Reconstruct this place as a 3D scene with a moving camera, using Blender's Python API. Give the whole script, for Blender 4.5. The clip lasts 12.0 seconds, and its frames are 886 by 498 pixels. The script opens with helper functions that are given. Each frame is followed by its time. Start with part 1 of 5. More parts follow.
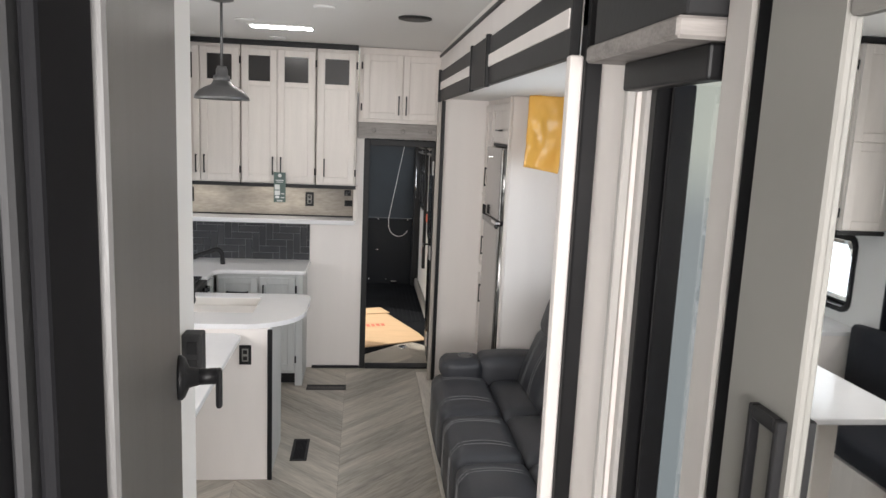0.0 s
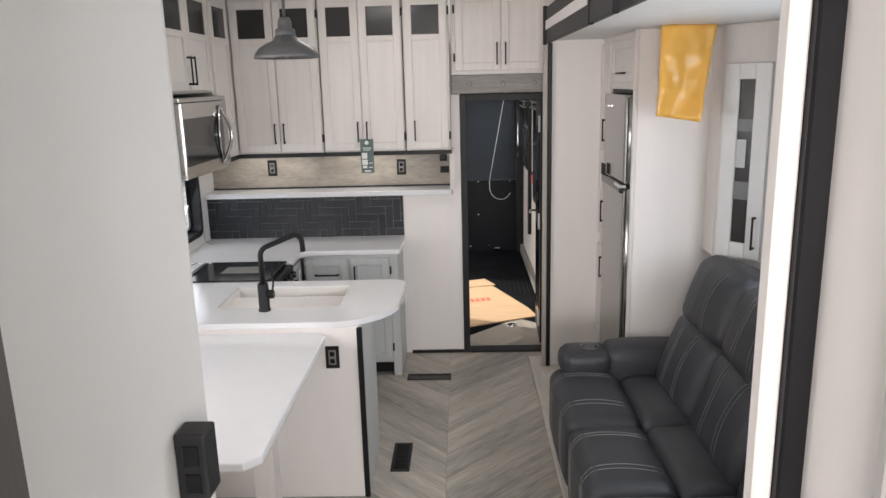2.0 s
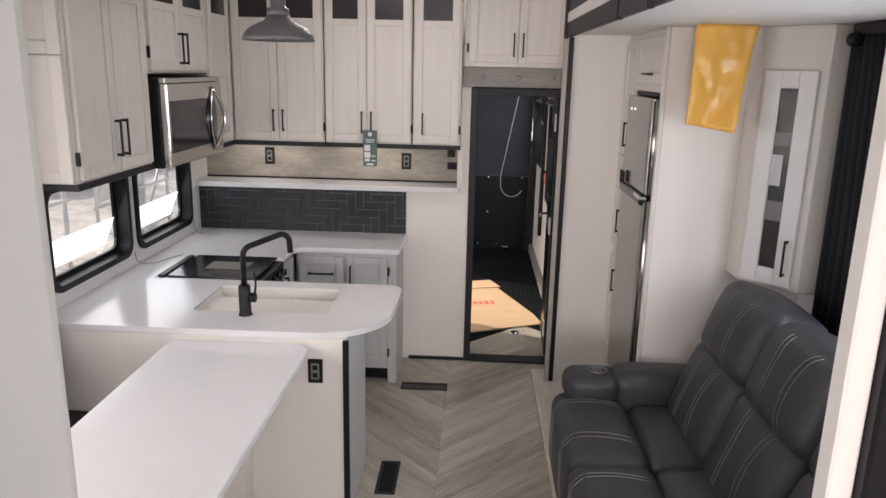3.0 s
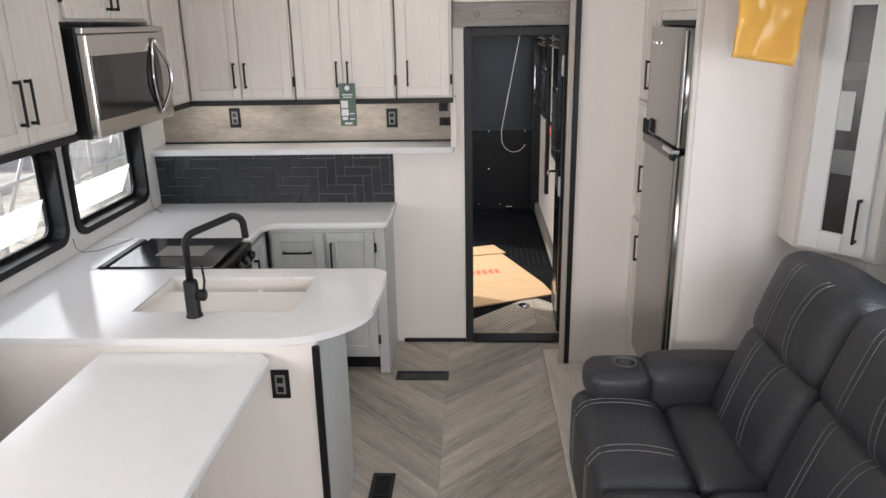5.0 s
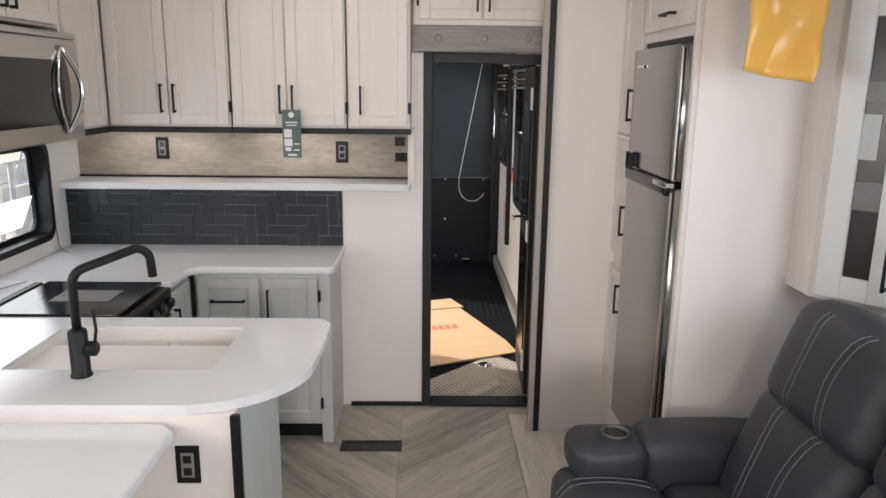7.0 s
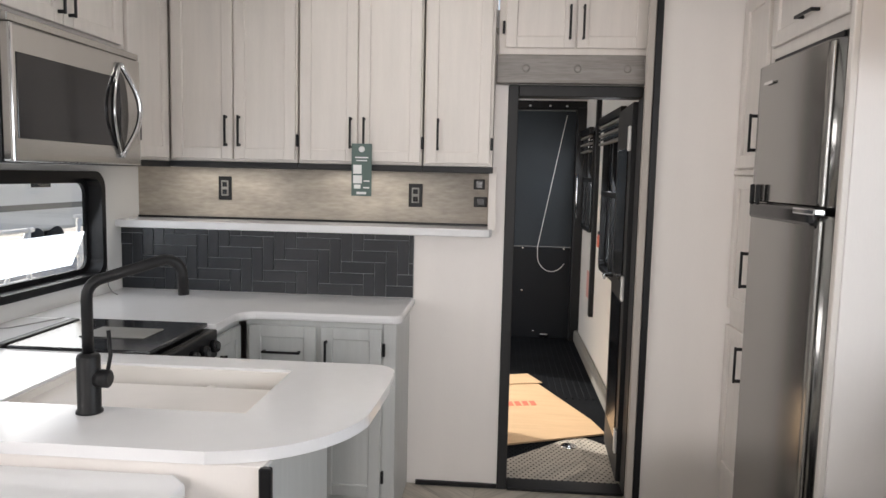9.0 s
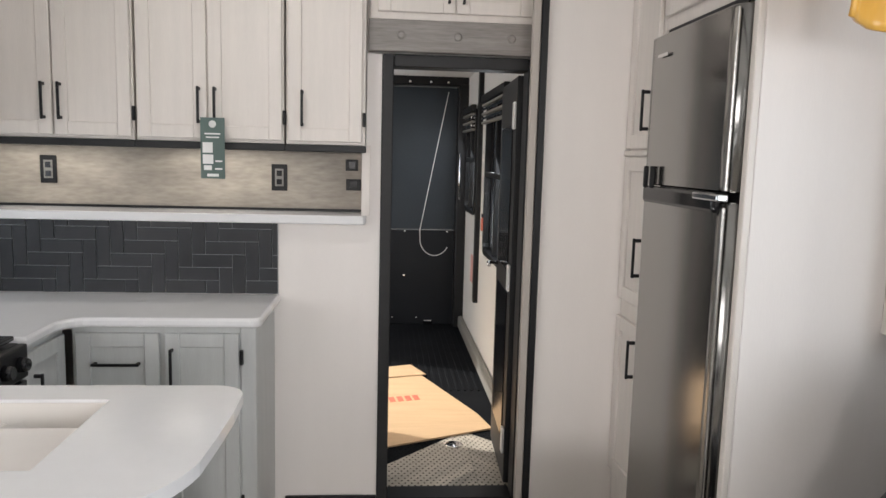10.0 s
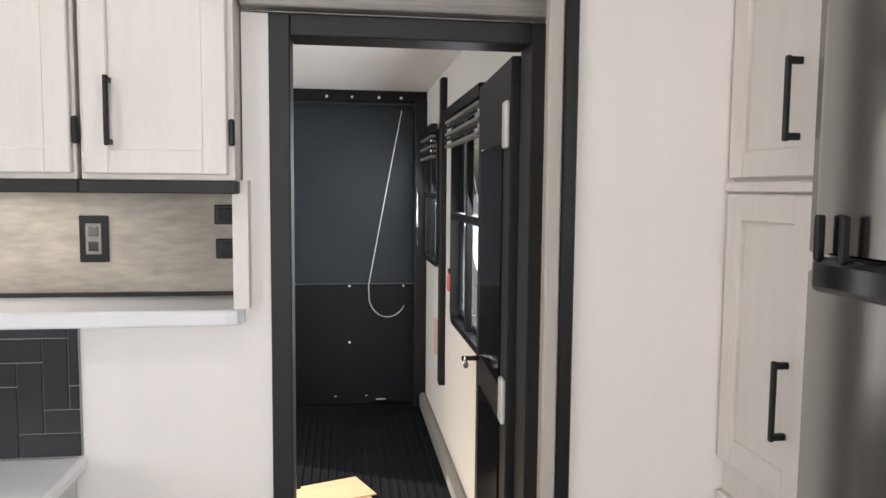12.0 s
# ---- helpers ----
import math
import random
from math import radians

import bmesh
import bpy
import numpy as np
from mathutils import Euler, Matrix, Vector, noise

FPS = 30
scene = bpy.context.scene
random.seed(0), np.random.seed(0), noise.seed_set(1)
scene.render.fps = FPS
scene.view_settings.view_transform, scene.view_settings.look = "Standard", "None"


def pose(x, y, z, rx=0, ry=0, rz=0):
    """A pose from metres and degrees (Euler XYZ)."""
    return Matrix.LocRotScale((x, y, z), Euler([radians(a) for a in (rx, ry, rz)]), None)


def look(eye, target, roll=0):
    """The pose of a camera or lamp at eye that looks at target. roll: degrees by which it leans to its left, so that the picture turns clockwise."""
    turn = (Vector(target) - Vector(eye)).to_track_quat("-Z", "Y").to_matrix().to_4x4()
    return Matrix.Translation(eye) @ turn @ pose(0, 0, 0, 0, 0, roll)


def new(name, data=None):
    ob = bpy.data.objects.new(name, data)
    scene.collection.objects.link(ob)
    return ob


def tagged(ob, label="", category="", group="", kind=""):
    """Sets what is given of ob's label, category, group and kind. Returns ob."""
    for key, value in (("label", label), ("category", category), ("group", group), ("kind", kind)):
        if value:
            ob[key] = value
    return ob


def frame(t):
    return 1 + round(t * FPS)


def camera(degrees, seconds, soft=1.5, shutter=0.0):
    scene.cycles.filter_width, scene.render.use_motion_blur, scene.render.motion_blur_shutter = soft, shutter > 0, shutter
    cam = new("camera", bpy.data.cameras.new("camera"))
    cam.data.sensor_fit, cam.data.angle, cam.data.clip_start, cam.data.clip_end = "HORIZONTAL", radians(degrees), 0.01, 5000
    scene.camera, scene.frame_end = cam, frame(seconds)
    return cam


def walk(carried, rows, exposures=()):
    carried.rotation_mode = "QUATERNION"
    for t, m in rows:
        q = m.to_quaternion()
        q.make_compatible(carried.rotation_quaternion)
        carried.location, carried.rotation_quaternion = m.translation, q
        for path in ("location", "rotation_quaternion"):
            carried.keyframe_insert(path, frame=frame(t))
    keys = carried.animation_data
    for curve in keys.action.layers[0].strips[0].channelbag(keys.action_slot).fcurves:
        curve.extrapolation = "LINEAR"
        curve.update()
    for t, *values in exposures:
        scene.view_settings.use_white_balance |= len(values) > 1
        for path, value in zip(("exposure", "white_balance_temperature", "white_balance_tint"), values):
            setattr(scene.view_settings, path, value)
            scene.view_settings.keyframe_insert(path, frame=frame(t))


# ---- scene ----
cam = camera(63.4, 12.0)
EXPO = [(0, 0.5, 6350, 9), (0.5, 0.8, 6300, 9), (1, 0.68, 6300, 9), (2, 0.54, 6350, 11), (2.5, 0.42, 6450, 13), (3.2, 0.34, 6550, 14), (5, 0.54, 6400, 11), (6.5, 0.55, 6400, 11), (9.5, 0.57, 6450, 10), (11, 0.72, 6300, 9), (12, 0.9, 6300, 9)]
PATH = [
    (0, (0.393, 0.232, 2.024), (0.619, 2.192, 1.696), 2.5),
    (0.2, (0.392, 0.299, 2.029), (0.599, 2.259, 1.688), 1.3),
    (0.5, (0.386, 0.43, 2.021), (0.541, 2.389, 1.65), 0.9),
    (1, (0.377, 0.577, 1.991), (0.477, 2.527, 1.558), 1.2),
    (1.5, (0.378, 0.653, 2.015), (0.423, 2.597, 1.548), 0.7),
    (2, (0.399, 0.944, 2.007), (0.344, 2.892, 1.556), -1.5),
    (2.5, (0.374, 1.012, 2.023), (0.397, 2.955, 1.55), 1.3),
    (3, (0.432, 1.269, 2.034), (0.352, 3.207, 1.549), 1.3),
    (3.2, (0.449, 1.347, 2.034), (0.323, 3.281, 1.543), 0.9),
    (5, (0.461, 1.9, 1.96), (0.369, 3.804, 1.355), -1.1),
    (5.5, (0.351, 2.06, 1.954), (0.423, 3.984, 1.411), 2.5),
    (6, (0.384, 2.222, 1.806), (0.192, 4.172, 1.404), 3.0),
    (6.5, (0.451, 2.3, 1.82), (0.308, 4.244, 1.37), -0.0),
    (6.7, (0.437, 2.323, 1.807), (0.476, 4.27, 1.349), 0.6),
    (8.3, (0.348, 2.546, 1.627), (0.403, 4.516, 1.283), 0.8),
    (8.5, (0.31, 2.613, 1.617), (0.403, 4.574, 1.238), 2.1),
    (9, (0.371, 2.747, 1.506), (0.217, 4.731, 1.302), 1.3),
    (9.5, (0.427, 2.869, 1.537), (0.444, 4.855, 1.3), -0.5),
    (10, (0.411, 3.087, 1.51), (0.577, 5.064, 1.257), 1.5),
    (10.5, (0.496, 3.426, 1.52), (0.513, 5.414, 1.295), -0.3),
    (11, (0.475, 3.748, 1.511), (0.814, 5.702, 1.253), 1.9),
    (11.5, (0.598, 4.098, 1.538), (0.756, 6.081, 1.334), 0.3),
    (12, (0.563, 4.424, 1.533), (0.836, 6.399, 1.368), 0.5),
]
walk(cam, [(t, look(eye, target, roll)) for t, eye, target, roll in PATH], exposures=EXPO)

# ---- world, sun, window light ----
world = bpy.data.worlds.new("sky_world")
scene.world = world
world.use_nodes = True
wn = world.node_tree
sky = wn.nodes.new("ShaderNodeTexSky")
sky.sky_type, sky.sun_disc = "NISHITA", False
SUN_EL, SUN_AZ = 34.0, 296.0          # azimuth clockwise from +y
sky.dust_density = 6.0
sky.sun_elevation, sky.sun_rotation = radians(SUN_EL), radians(SUN_AZ)
wn.nodes["Background"].inputs[1].default_value = 0.15
wn.links.new(sky.outputs[0], wn.nodes["Background"].inputs[0])
sun = new("sun", bpy.data.lights.new("sun", "SUN"))
sun.data.energy, sun.data.angle, sun.data.color = 3.3, radians(0.5), (1.0, 0.95, 0.87)
sd = Vector((math.sin(radians(SUN_AZ)) * math.cos(radians(SUN_EL)), math.cos(radians(SUN_AZ)) * math.cos(radians(SUN_EL)), math.sin(radians(SUN_EL))))
sun.matrix_world = look(sd * 30, (0, 0, 0))


def window_light(name, at, target, sx, sy, power, color=(0.93, 0.96, 1.0)):
    """The sky's light, standing in the opening of a window."""
    ob = new(name, bpy.data.lights.new(name, "AREA"))
    ob.data.shape, ob.data.size, ob.data.size_y = "RECTANGLE", sx, sy
    ob.data.energy, ob.data.color = power, color
    ob.matrix_world = look(at, target)
    return ob


WARM = (1.0, 0.945, 0.915)
COOL = (0.90, 0.945, 1.0)
# added light in an assumed dinette window, aimed at the slide-out's end wall
window_light("added_light_dinette", (-1.50, 3.05, 1.55), (1.2, 4.6, 1.2), 1.5, 0.8, 13, WARM)
window_light("window_light_slide", (2.06, 3.2, 1.6), (0, 3.7, 0.7), 1.3, 0.75, 15, COOL)
# added light behind the camera in an assumed window, brightens hall and end wall
window_light("added_light_bedroom", (0.4, -1.15, 1.75), (0.4, 3, 1.4), 1.25, 0.9, 92, WARM)
for ly in (4.685, 5.55):
    window_light("window_light_kitchen", (-1.515, ly, 1.24), (0, ly, 0.6), 0.68, 0.4, 1.2, COOL)
window_light("window_light_garage", (1.17, 7.6, 1.35), (0, 7.6, 1.0), 0.8, 0.9, 8)
window_light("window_light_garage_rear", (1.17, 9.0, 1.45), (0, 9.0, 1.0), 0.5, 0.7, 3)
# added light in the assumed side doorway, out of view
window_light("added_doorway_light_garage", (-1.48, 8.52, 1.1), (1, 8.6, 1.0), 1.4, 1.8, 9, WARM)
for lx in (-1.0, -0.28):
    window_light("under_cabinet_strip_light", (lx, 6.17, 1.517), (lx, 6.20, 1.2), 0.5, 0.03, 0.45, (1.0, 0.93, 0.84))

# ---- materials ----
MATS = {}


def mat(name, color, rough=0.5, metal=0.0, var=0.08, scale=6.0, stretch=(1, 1, 1), bump=0.0, bump_scale=60.0, fine=0.0, spec=0.5, rand=0.0, coat=0.0):
    """A surface with two scales of variation: broad tone drift and a fine grain, in object space."""
    m = bpy.data.materials.new(name)
    m.use_nodes = True
    nt = m.node_tree
    b = nt.nodes["Principled BSDF"]
    b.inputs["Roughness"].default_value, b.inputs["Metallic"].default_value = rough, metal
    b.inputs["Specular IOR Level"].default_value = spec
    b.inputs["Coat Weight"].default_value = coat
    tc = nt.nodes.new("ShaderNodeTexCoord")
    mp = nt.nodes.new("ShaderNodeMapping")
    mp.inputs["Scale"].default_value = stretch
    nt.links.new(tc.outputs["Object"], mp.inputs[0])
    n1 = nt.nodes.new("ShaderNodeTexNoise")
    n1.inputs["Scale"].default_value, n1.inputs["Detail"].default_value = scale, 5
    nt.links.new(mp.outputs[0], n1.inputs[0])
    n2 = nt.nodes.new("ShaderNodeTexNoise")
    n2.inputs["Scale"].default_value, n2.inputs["Detail"].default_value = bump_scale, 3
    nt.links.new(mp.outputs[0], n2.inputs[0])
    mix = nt.nodes.new("ShaderNodeMath")
    mix.operation = "MULTIPLY_ADD"
    mix.inputs[1].default_value = fine
    nt.links.new(n2.outputs[0], mix.inputs[0])
    nt.links.new(n1.outputs[0], mix.inputs[2])
    src = mix.outputs[0]
    if rand:
        oi = nt.nodes.new("ShaderNodeObjectInfo")
        ad = nt.nodes.new("ShaderNodeMath")
        ad.operation = "MULTIPLY_ADD"
        ad.inputs[1].default_value = rand
        nt.links.new(oi.outputs["Random"], ad.inputs[0])
        nt.links.new(src, ad.inputs[2])
        src = ad.outputs[0]
    ramp = nt.nodes.new("ShaderNodeMapRange")
    mid = 0.5 + fine * 0.5 + rand * 0.5
    ramp.inputs["From Min"].default_value, ramp.inputs["From Max"].default_value = mid - 0.35 - rand * 0.5, mid + 0.35 + rand * 0.5
    ramp.inputs["To Min"].default_value, ramp.inputs["To Max"].default_value = 1 - var, 1 + var
    nt.links.new(src, ramp.inputs[0])
    hsv = nt.nodes.new("ShaderNodeHueSaturation")
    hsv.inputs["Color"].default_value = (*color, 1)
    nt.links.new(ramp.outputs[0], hsv.inputs["Value"])
    nt.links.new(hsv.outputs[0], b.inputs["Base Color"])
    if bump:
        bp = nt.nodes.new("ShaderNodeBump")
        bp.inputs["Strength"].default_value, bp.inputs["Distance"].default_value = bump, 0.004
        nt.links.new(n2.outputs[0], bp.inputs["Height"])
        nt.links.new(bp.outputs[0], b.inputs["Normal"])
    MATS[name] = m
    return m


def glow(name, color, strength):
    m = bpy.data.materials.new(name)
    m.use_nodes = True
    b = m.node_tree.nodes["Principled BSDF"]
    b.inputs["Base Color"].default_value = (*color, 1)
    b.inputs["Emission Color"].default_value, b.inputs["Emission Strength"].default_value = (*color, 1), strength
    return m


def clear(name, tint, rough=0.0):
    m = bpy.data.materials.new(name)
    m.use_nodes = True
    b = m.node_tree.nodes["Principled BSDF"]
    b.inputs["Base Color"].default_value, b.inputs["Roughness"].default_value = (*tint, 1), rough
    b.inputs["Transmission Weight"].default_value, b.inputs["IOR"].default_value = 1.0, 1.45
    return m


M_wall = mat("white_wall_panel", (0.83, 0.785, 0.75), 0.55, var=0.035, scale=2.5, stretch=(3, 3, 0.5), fine=0.3, bump=0.08, bump_scale=90)
M_wall_plain = mat("pale_wall_vinyl", (0.78, 0.77, 0.75), 0.5, var=0.03, scale=2.0, bump=0.05, bump_scale=120)
M_ceil = mat("white_ceiling_vinyl", (0.80, 0.79, 0.77), 0.6, var=0.02, scale=1.5, bump=0.06, bump_scale=150)
M_cab = mat("whitewashed_cabinet_wood", (0.72, 0.67, 0.625), 0.45, var=0.07, scale=3.5, stretch=(9, 9, 0.7), fine=0.5, bump=0.12, bump_scale=40, rand=0.12)
M_cab_grey = mat("pale_grey_cabinet_wood", (0.56, 0.57, 0.56), 0.45, var=0.08, scale=3.5, stretch=(9, 9, 0.7), fine=0.5, bump=0.12, bump_scale=40, rand=0.1)
M_dark_trim = mat("charcoal_trim", (0.022, 0.022, 0.023), 0.5, var=0.15, scale=5, stretch=(1, 1, 1), fine=0.4, bump=0.1, spec=0.3)
M_black = mat("satin_black_metal", (0.009, 0.009, 0.010), 0.42, 0.0, var=0.2, scale=8, fine=0.3, bump=0.05, bump_scale=200, spec=0.3)
M_black_gloss = mat("black_gloss", (0.012, 0.012, 0.014), 0.12, var=0.2, scale=6)
M_greywood = mat("weathered_grey_wood", (0.37, 0.33, 0.28), 0.55, var=0.34, scale=2.6, stretch=(1.3, 5, 5), fine=0.7, bump=0.25, bump_scale=14)
M_beam = mat("dark_grey_wood_beam", (0.27, 0.25, 0.235), 0.6, var=0.32, scale=3, stretch=(1.0, 6, 12), fine=0.7, bump=0.35, bump_scale=16)
M_counter = mat("white_solid_surface", (0.79, 0.785, 0.79), 0.15, var=0.02, scale=20, fine=0.6, bump_scale=300)
M_sink = mat("cream_sink_composite", (0.78, 0.745, 0.70), 0.3, var=0.03, scale=6)
M_tile = mat("charcoal_tile", (0.016, 0.018, 0.022), 0.32, var=0.28, scale=9, fine=0.4, bump=0.12, bump_scale=50, rand=0.5)
M_grout = mat("pale_grout", (0.36, 0.37, 0.38), 0.9, var=0.1, scale=30, bump=0.2, bump_scale=300)
M_plank = mat("grey_oak_vinyl_plank", (0.42, 0.385, 0.33), 0.36, var=0.62, scale=1.5, stretch=(1.0, 8, 1), fine=0.7, bump=0.10, bump_scale=9, rand=0.35)
M_plat = mat("pale_oak_vinyl", (0.64, 0.60, 0.54), 0.45, var=0.22, scale=2.2, stretch=(9, 1.2, 1), fine=0.8, bump=0.1, bump_scale=14)
M_subfloor = mat("floor_joint_dark", (0.17, 0.155, 0.135), 0.8, var=0.1)
M_leather = mat("charcoal_leather", (0.034, 0.0355, 0.041), 0.45, var=0.16, scale=5, fine=0.4, bump=0.35, bump_scale=160)
M_stitch = mat("grey_stitch_thread", (0.22, 0.22, 0.225), 0.8, var=0.1, scale=200)
M_steel = mat("brushed_stainless", (0.55, 0.54, 0.52), 0.26, 1.0, var=0.06, scale=4, stretch=(40, 40, 0.6), fine=0.5)
M_steel_dark = mat("smoky_stainless", (0.36, 0.355, 0.345), 0.17, 1.0, var=0.05, scale=4, stretch=(40, 40, 0.6), fine=0.5)
M_chrome = mat("chrome", (0.75, 0.75, 0.76), 0.1, 1.0, var=0.03)
M_yellow = mat("yellow_plastic_film", (0.80, 0.44, 0.09), 0.28, var=0.08, scale=7, bump=0.25, bump_scale=14)
M_curtain = mat("navy_curtain_cloth", (0.012, 0.014, 0.02), 0.85, var=0.2, scale=60, bump=0.3, bump_scale=400)
M_card = mat("brown_cardboard", (0.58, 0.40, 0.235), 0.75, var=0.1, scale=3, stretch=(1, 8, 1), fine=0.4, bump=0.1, bump_scale=40)
M_red = mat("red_print", (0.62, 0.16, 0.10), 0.7, var=0.3, scale=40, fine=0.5)
M_rubber = mat("black_rubber_floor", (0.014, 0.015, 0.017), 0.8, var=0.25, scale=3, fine=0.5, bump=0.15, bump_scale=120, spec=0.0)
M_garage_black = mat("black_ramp_panel", (0.006, 0.008, 0.011), 0.5, var=0.25, scale=2, fine=0.4, bump=0.1, spec=0.25)
M_ramp_slate = mat("slate_ramp_panel", (0.026, 0.034, 0.042), 0.5, var=0.2, scale=2, fine=0.4, bump=0.1, spec=0.3)
M_door_grey = mat("dark_grey_door_laminate", (0.11, 0.108, 0.106), 0.42, var=0.14, scale=2.5, stretch=(8, 8, 0.6), fine=0.4, bump=0.08)
M_taupe = mat("taupe_wood_trim", (0.42, 0.38, 0.34), 0.55, var=0.12, scale=4, stretch=(6, 6, 0.6), fine=0.4)
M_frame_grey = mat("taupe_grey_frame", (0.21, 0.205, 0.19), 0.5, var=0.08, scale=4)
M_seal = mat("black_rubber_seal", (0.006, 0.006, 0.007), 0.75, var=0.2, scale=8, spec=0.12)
M_trim_pale = mat("pale_taupe_trim", (0.50, 0.48, 0.455), 0.5, var=0.05, scale=4, stretch=(5, 5, 0.6), fine=0.4)
M_pend = mat("galvanised_grey_metal", (0.16, 0.16, 0.16), 0.45, 0.6, var=0.15, scale=10, fine=0.5)
M_smoke = mat("smoked_cabinet_glass", (0.030, 0.028, 0.027), 0.22, var=0.05)
M_plastic_white = mat("white_plastic", (0.75, 0.74, 0.72), 0.4, var=0.03)
M_tag = mat("grey_green_paper_tag", (0.10, 0.145, 0.13), 0.6, var=0.06)
M_paper = mat("white_label_paper", (0.78, 0.78, 0.76), 0.7, var=0.03)
M_pink = mat("pink_paper", (0.75, 0.42, 0.38), 0.7, var=0.05)
M_silver = mat("mirror_silver", (0.86, 0.87, 0.86), 0.015, 1.0, var=0.005)
M_lamp = glow("lit_ceiling_panel", (1.0, 0.96, 0.91), 26.0)
M_lens = mat("frosted_lamp_lens", (0.78, 0.77, 0.74), 0.35, var=0.02)
M_glass = clear("window_glass", (0.96, 0.98, 0.98))
M_gravel = mat("pale_gravel", (0.48, 0.46, 0.43), 0.95, var=0.45, scale=1.2, fine=0.9, bump=0.6, bump_scale=9)
M_asphalt = mat("asphalt", (0.17, 0.165, 0.155), 0.9, var=0.3, scale=0.5, fine=0.6, bump=0.4, bump_scale=8)
M_cream = mat("cream_metal_siding", (0.74, 0.71, 0.60), 0.6, var=0.08, scale=1, stretch=(1, 6, 0.2), fine=0.4)
M_trailer = mat("white_trailer_skin", (0.78, 0.78, 0.77), 0.35, var=0.05, scale=1)
M_car = mat("dark_car_paint", (0.05, 0.055, 0.06), 0.25, var=0.05, coat=0.6)
M_car_silver = mat("silver_car_paint", (0.42, 0.43, 0.44), 0.25, 0.3, var=0.05, coat=0.6)
M_tyre = mat("tyre_rubber", (0.02, 0.02, 0.02), 0.8, var=0.1)
M_carpet = mat("grey_stair_carpet", (0.16, 0.15, 0.14), 0.95, var=0.2, scale=40, bump=0.4, bump_scale=300)


# ---- shape helpers ----
def box(x0, x1, y0, y1, z0, z1, bevel=0.0, seg=1, bm=None):
    """A box, added to bm, with bevelled edges."""
    out = bm if bm is not None else bmesh.new()
    t = bmesh.new()
    bmesh.ops.create_cube(t, size=1.0, matrix=Matrix.Translation(((x0 + x1) / 2, (y0 + y1) / 2, (z0 + z1) / 2)) @ Matrix.Diagonal((abs(x1 - x0), abs(y1 - y0), abs(z1 - z0), 1)))
    if bevel:
        bmesh.ops.bevel(t, geom=t.edges[:], offset=bevel, segments=seg, profile=0.5, affect="EDGES")
    return merge(out, t)


def merge(out, t, m=None):
    """Moves the geometry of t into out."""
    if m is not None:
        t.transform(m)
    back = {}
    for v in t.verts:
        back[v] = out.verts.new(v.co)
    for fc in t.faces:
        g = out.faces.new([back[v] for v in fc.verts])
        g.smooth = fc.smooth
    t.free()
    return out


def prism(pts, z0, z1, bevel=0.0, seg=2):
    """An upright prism over a plan outline."""
    t = bmesh.new()
    low = [t.verts.new((x, y, z0)) for x, y in pts]
    top = [t.verts.new((x, y, z1)) for x, y in pts]
    n = len(pts)
    t.faces.new(top)
    t.faces.new(low[::-1])
    for i in range(n):
        t.faces.new((low[i], low[(i + 1) % n], top[(i + 1) % n], top[i]))
    bmesh.ops.recalc_face_normals(t, faces=t.faces[:])
    if bevel:
        es = [e for e in t.edges if abs(e.verts[0].co.z - e.verts[1].co.z) < 1e-6]
        bmesh.ops.bevel(t, geom=es, offset=bevel, segments=seg, profile=0.5, affect="EDGES")
    return t


def tube(points, r, n=8, bm=None, cap=True):
    """A round bar swept along points."""
    out = bm if bm is not None else bmesh.new()
    pts = [Vector(p) for p in points]
    rings, side = [], None
    for i, p in enumerate(pts):
        d = (pts[min(i + 1, len(pts) - 1)] - pts[max(i - 1, 0)]).normalized()
        if side is None:
            side = d.orthogonal().normalized()
        side = (side - d * side.dot(d)).normalized()
        up = d.cross(side)
        rr = r[i] if isinstance(r, (list, tuple)) else r
        rings.append([out.verts.new(p + rr * (math.cos(a) * side + math.sin(a) * up)) for a in (2 * math.pi * k / n for k in range(n))])
    for a, b in zip(rings, rings[1:]):
        for k in range(n):
            f = out.faces.new((a[k], a[(k + 1) % n], b[(k + 1) % n], b[k]))
            f.smooth = True
    if cap:
        out.faces.new(rings[0][::-1])
        out.faces.new(rings[-1])
    return out


def lathe(profile, centre, n=32, axis="z"):
    """A turned shape: profile rows of (radius, height)."""
    t = bmesh.new()
    rings = []
    for r, h in profile:
        rings.append([t.verts.new((r * math.cos(2 * math.pi * k / n), r * math.sin(2 * math.pi * k / n), h)) for k in range(n)])
    for a, b in zip(rings, rings[1:]):
        for k in range(n):
            f = t.faces.new((a[k], a[(k + 1) % n], b[(k + 1) % n], b[k]))
            f.smooth = True
    t.faces.new(rings[0][::-1])
    t.faces.new(rings[-1])
    bmesh.ops.recalc_face_normals(t, faces=t.faces[:])
    if axis == "x":
        t.transform(Matrix.Rotation(radians(90), 4, "Y"))
    if axis == "y":
        t.transform(Matrix.Rotation(radians(90), 4, "X"))
    t.transform(Matrix.Translation(centre))
    return t


def soft_point(p, half, r, bulge):
    """A point of the unit cube's skin, laid on a rounded, puffed box."""
    q = Vector([p[i] * half[i] for i in range(3)])
    core = Vector([max(-(half[i] - r), min(half[i] - r, q[i])) for i in range(3)])
    rest = q - core
    if rest.length > 1e-9:
        m = max(abs(rest[i]) for i in range(3))
        q = core + rest.normalized() * m
    for i in range(3):
        j, k = (i + 1) % 3, (i + 2) % 3
        q[i] += bulge[i] * p[i] * (1 - p[j] ** 2) * (1 - p[k] ** 2)
    return q


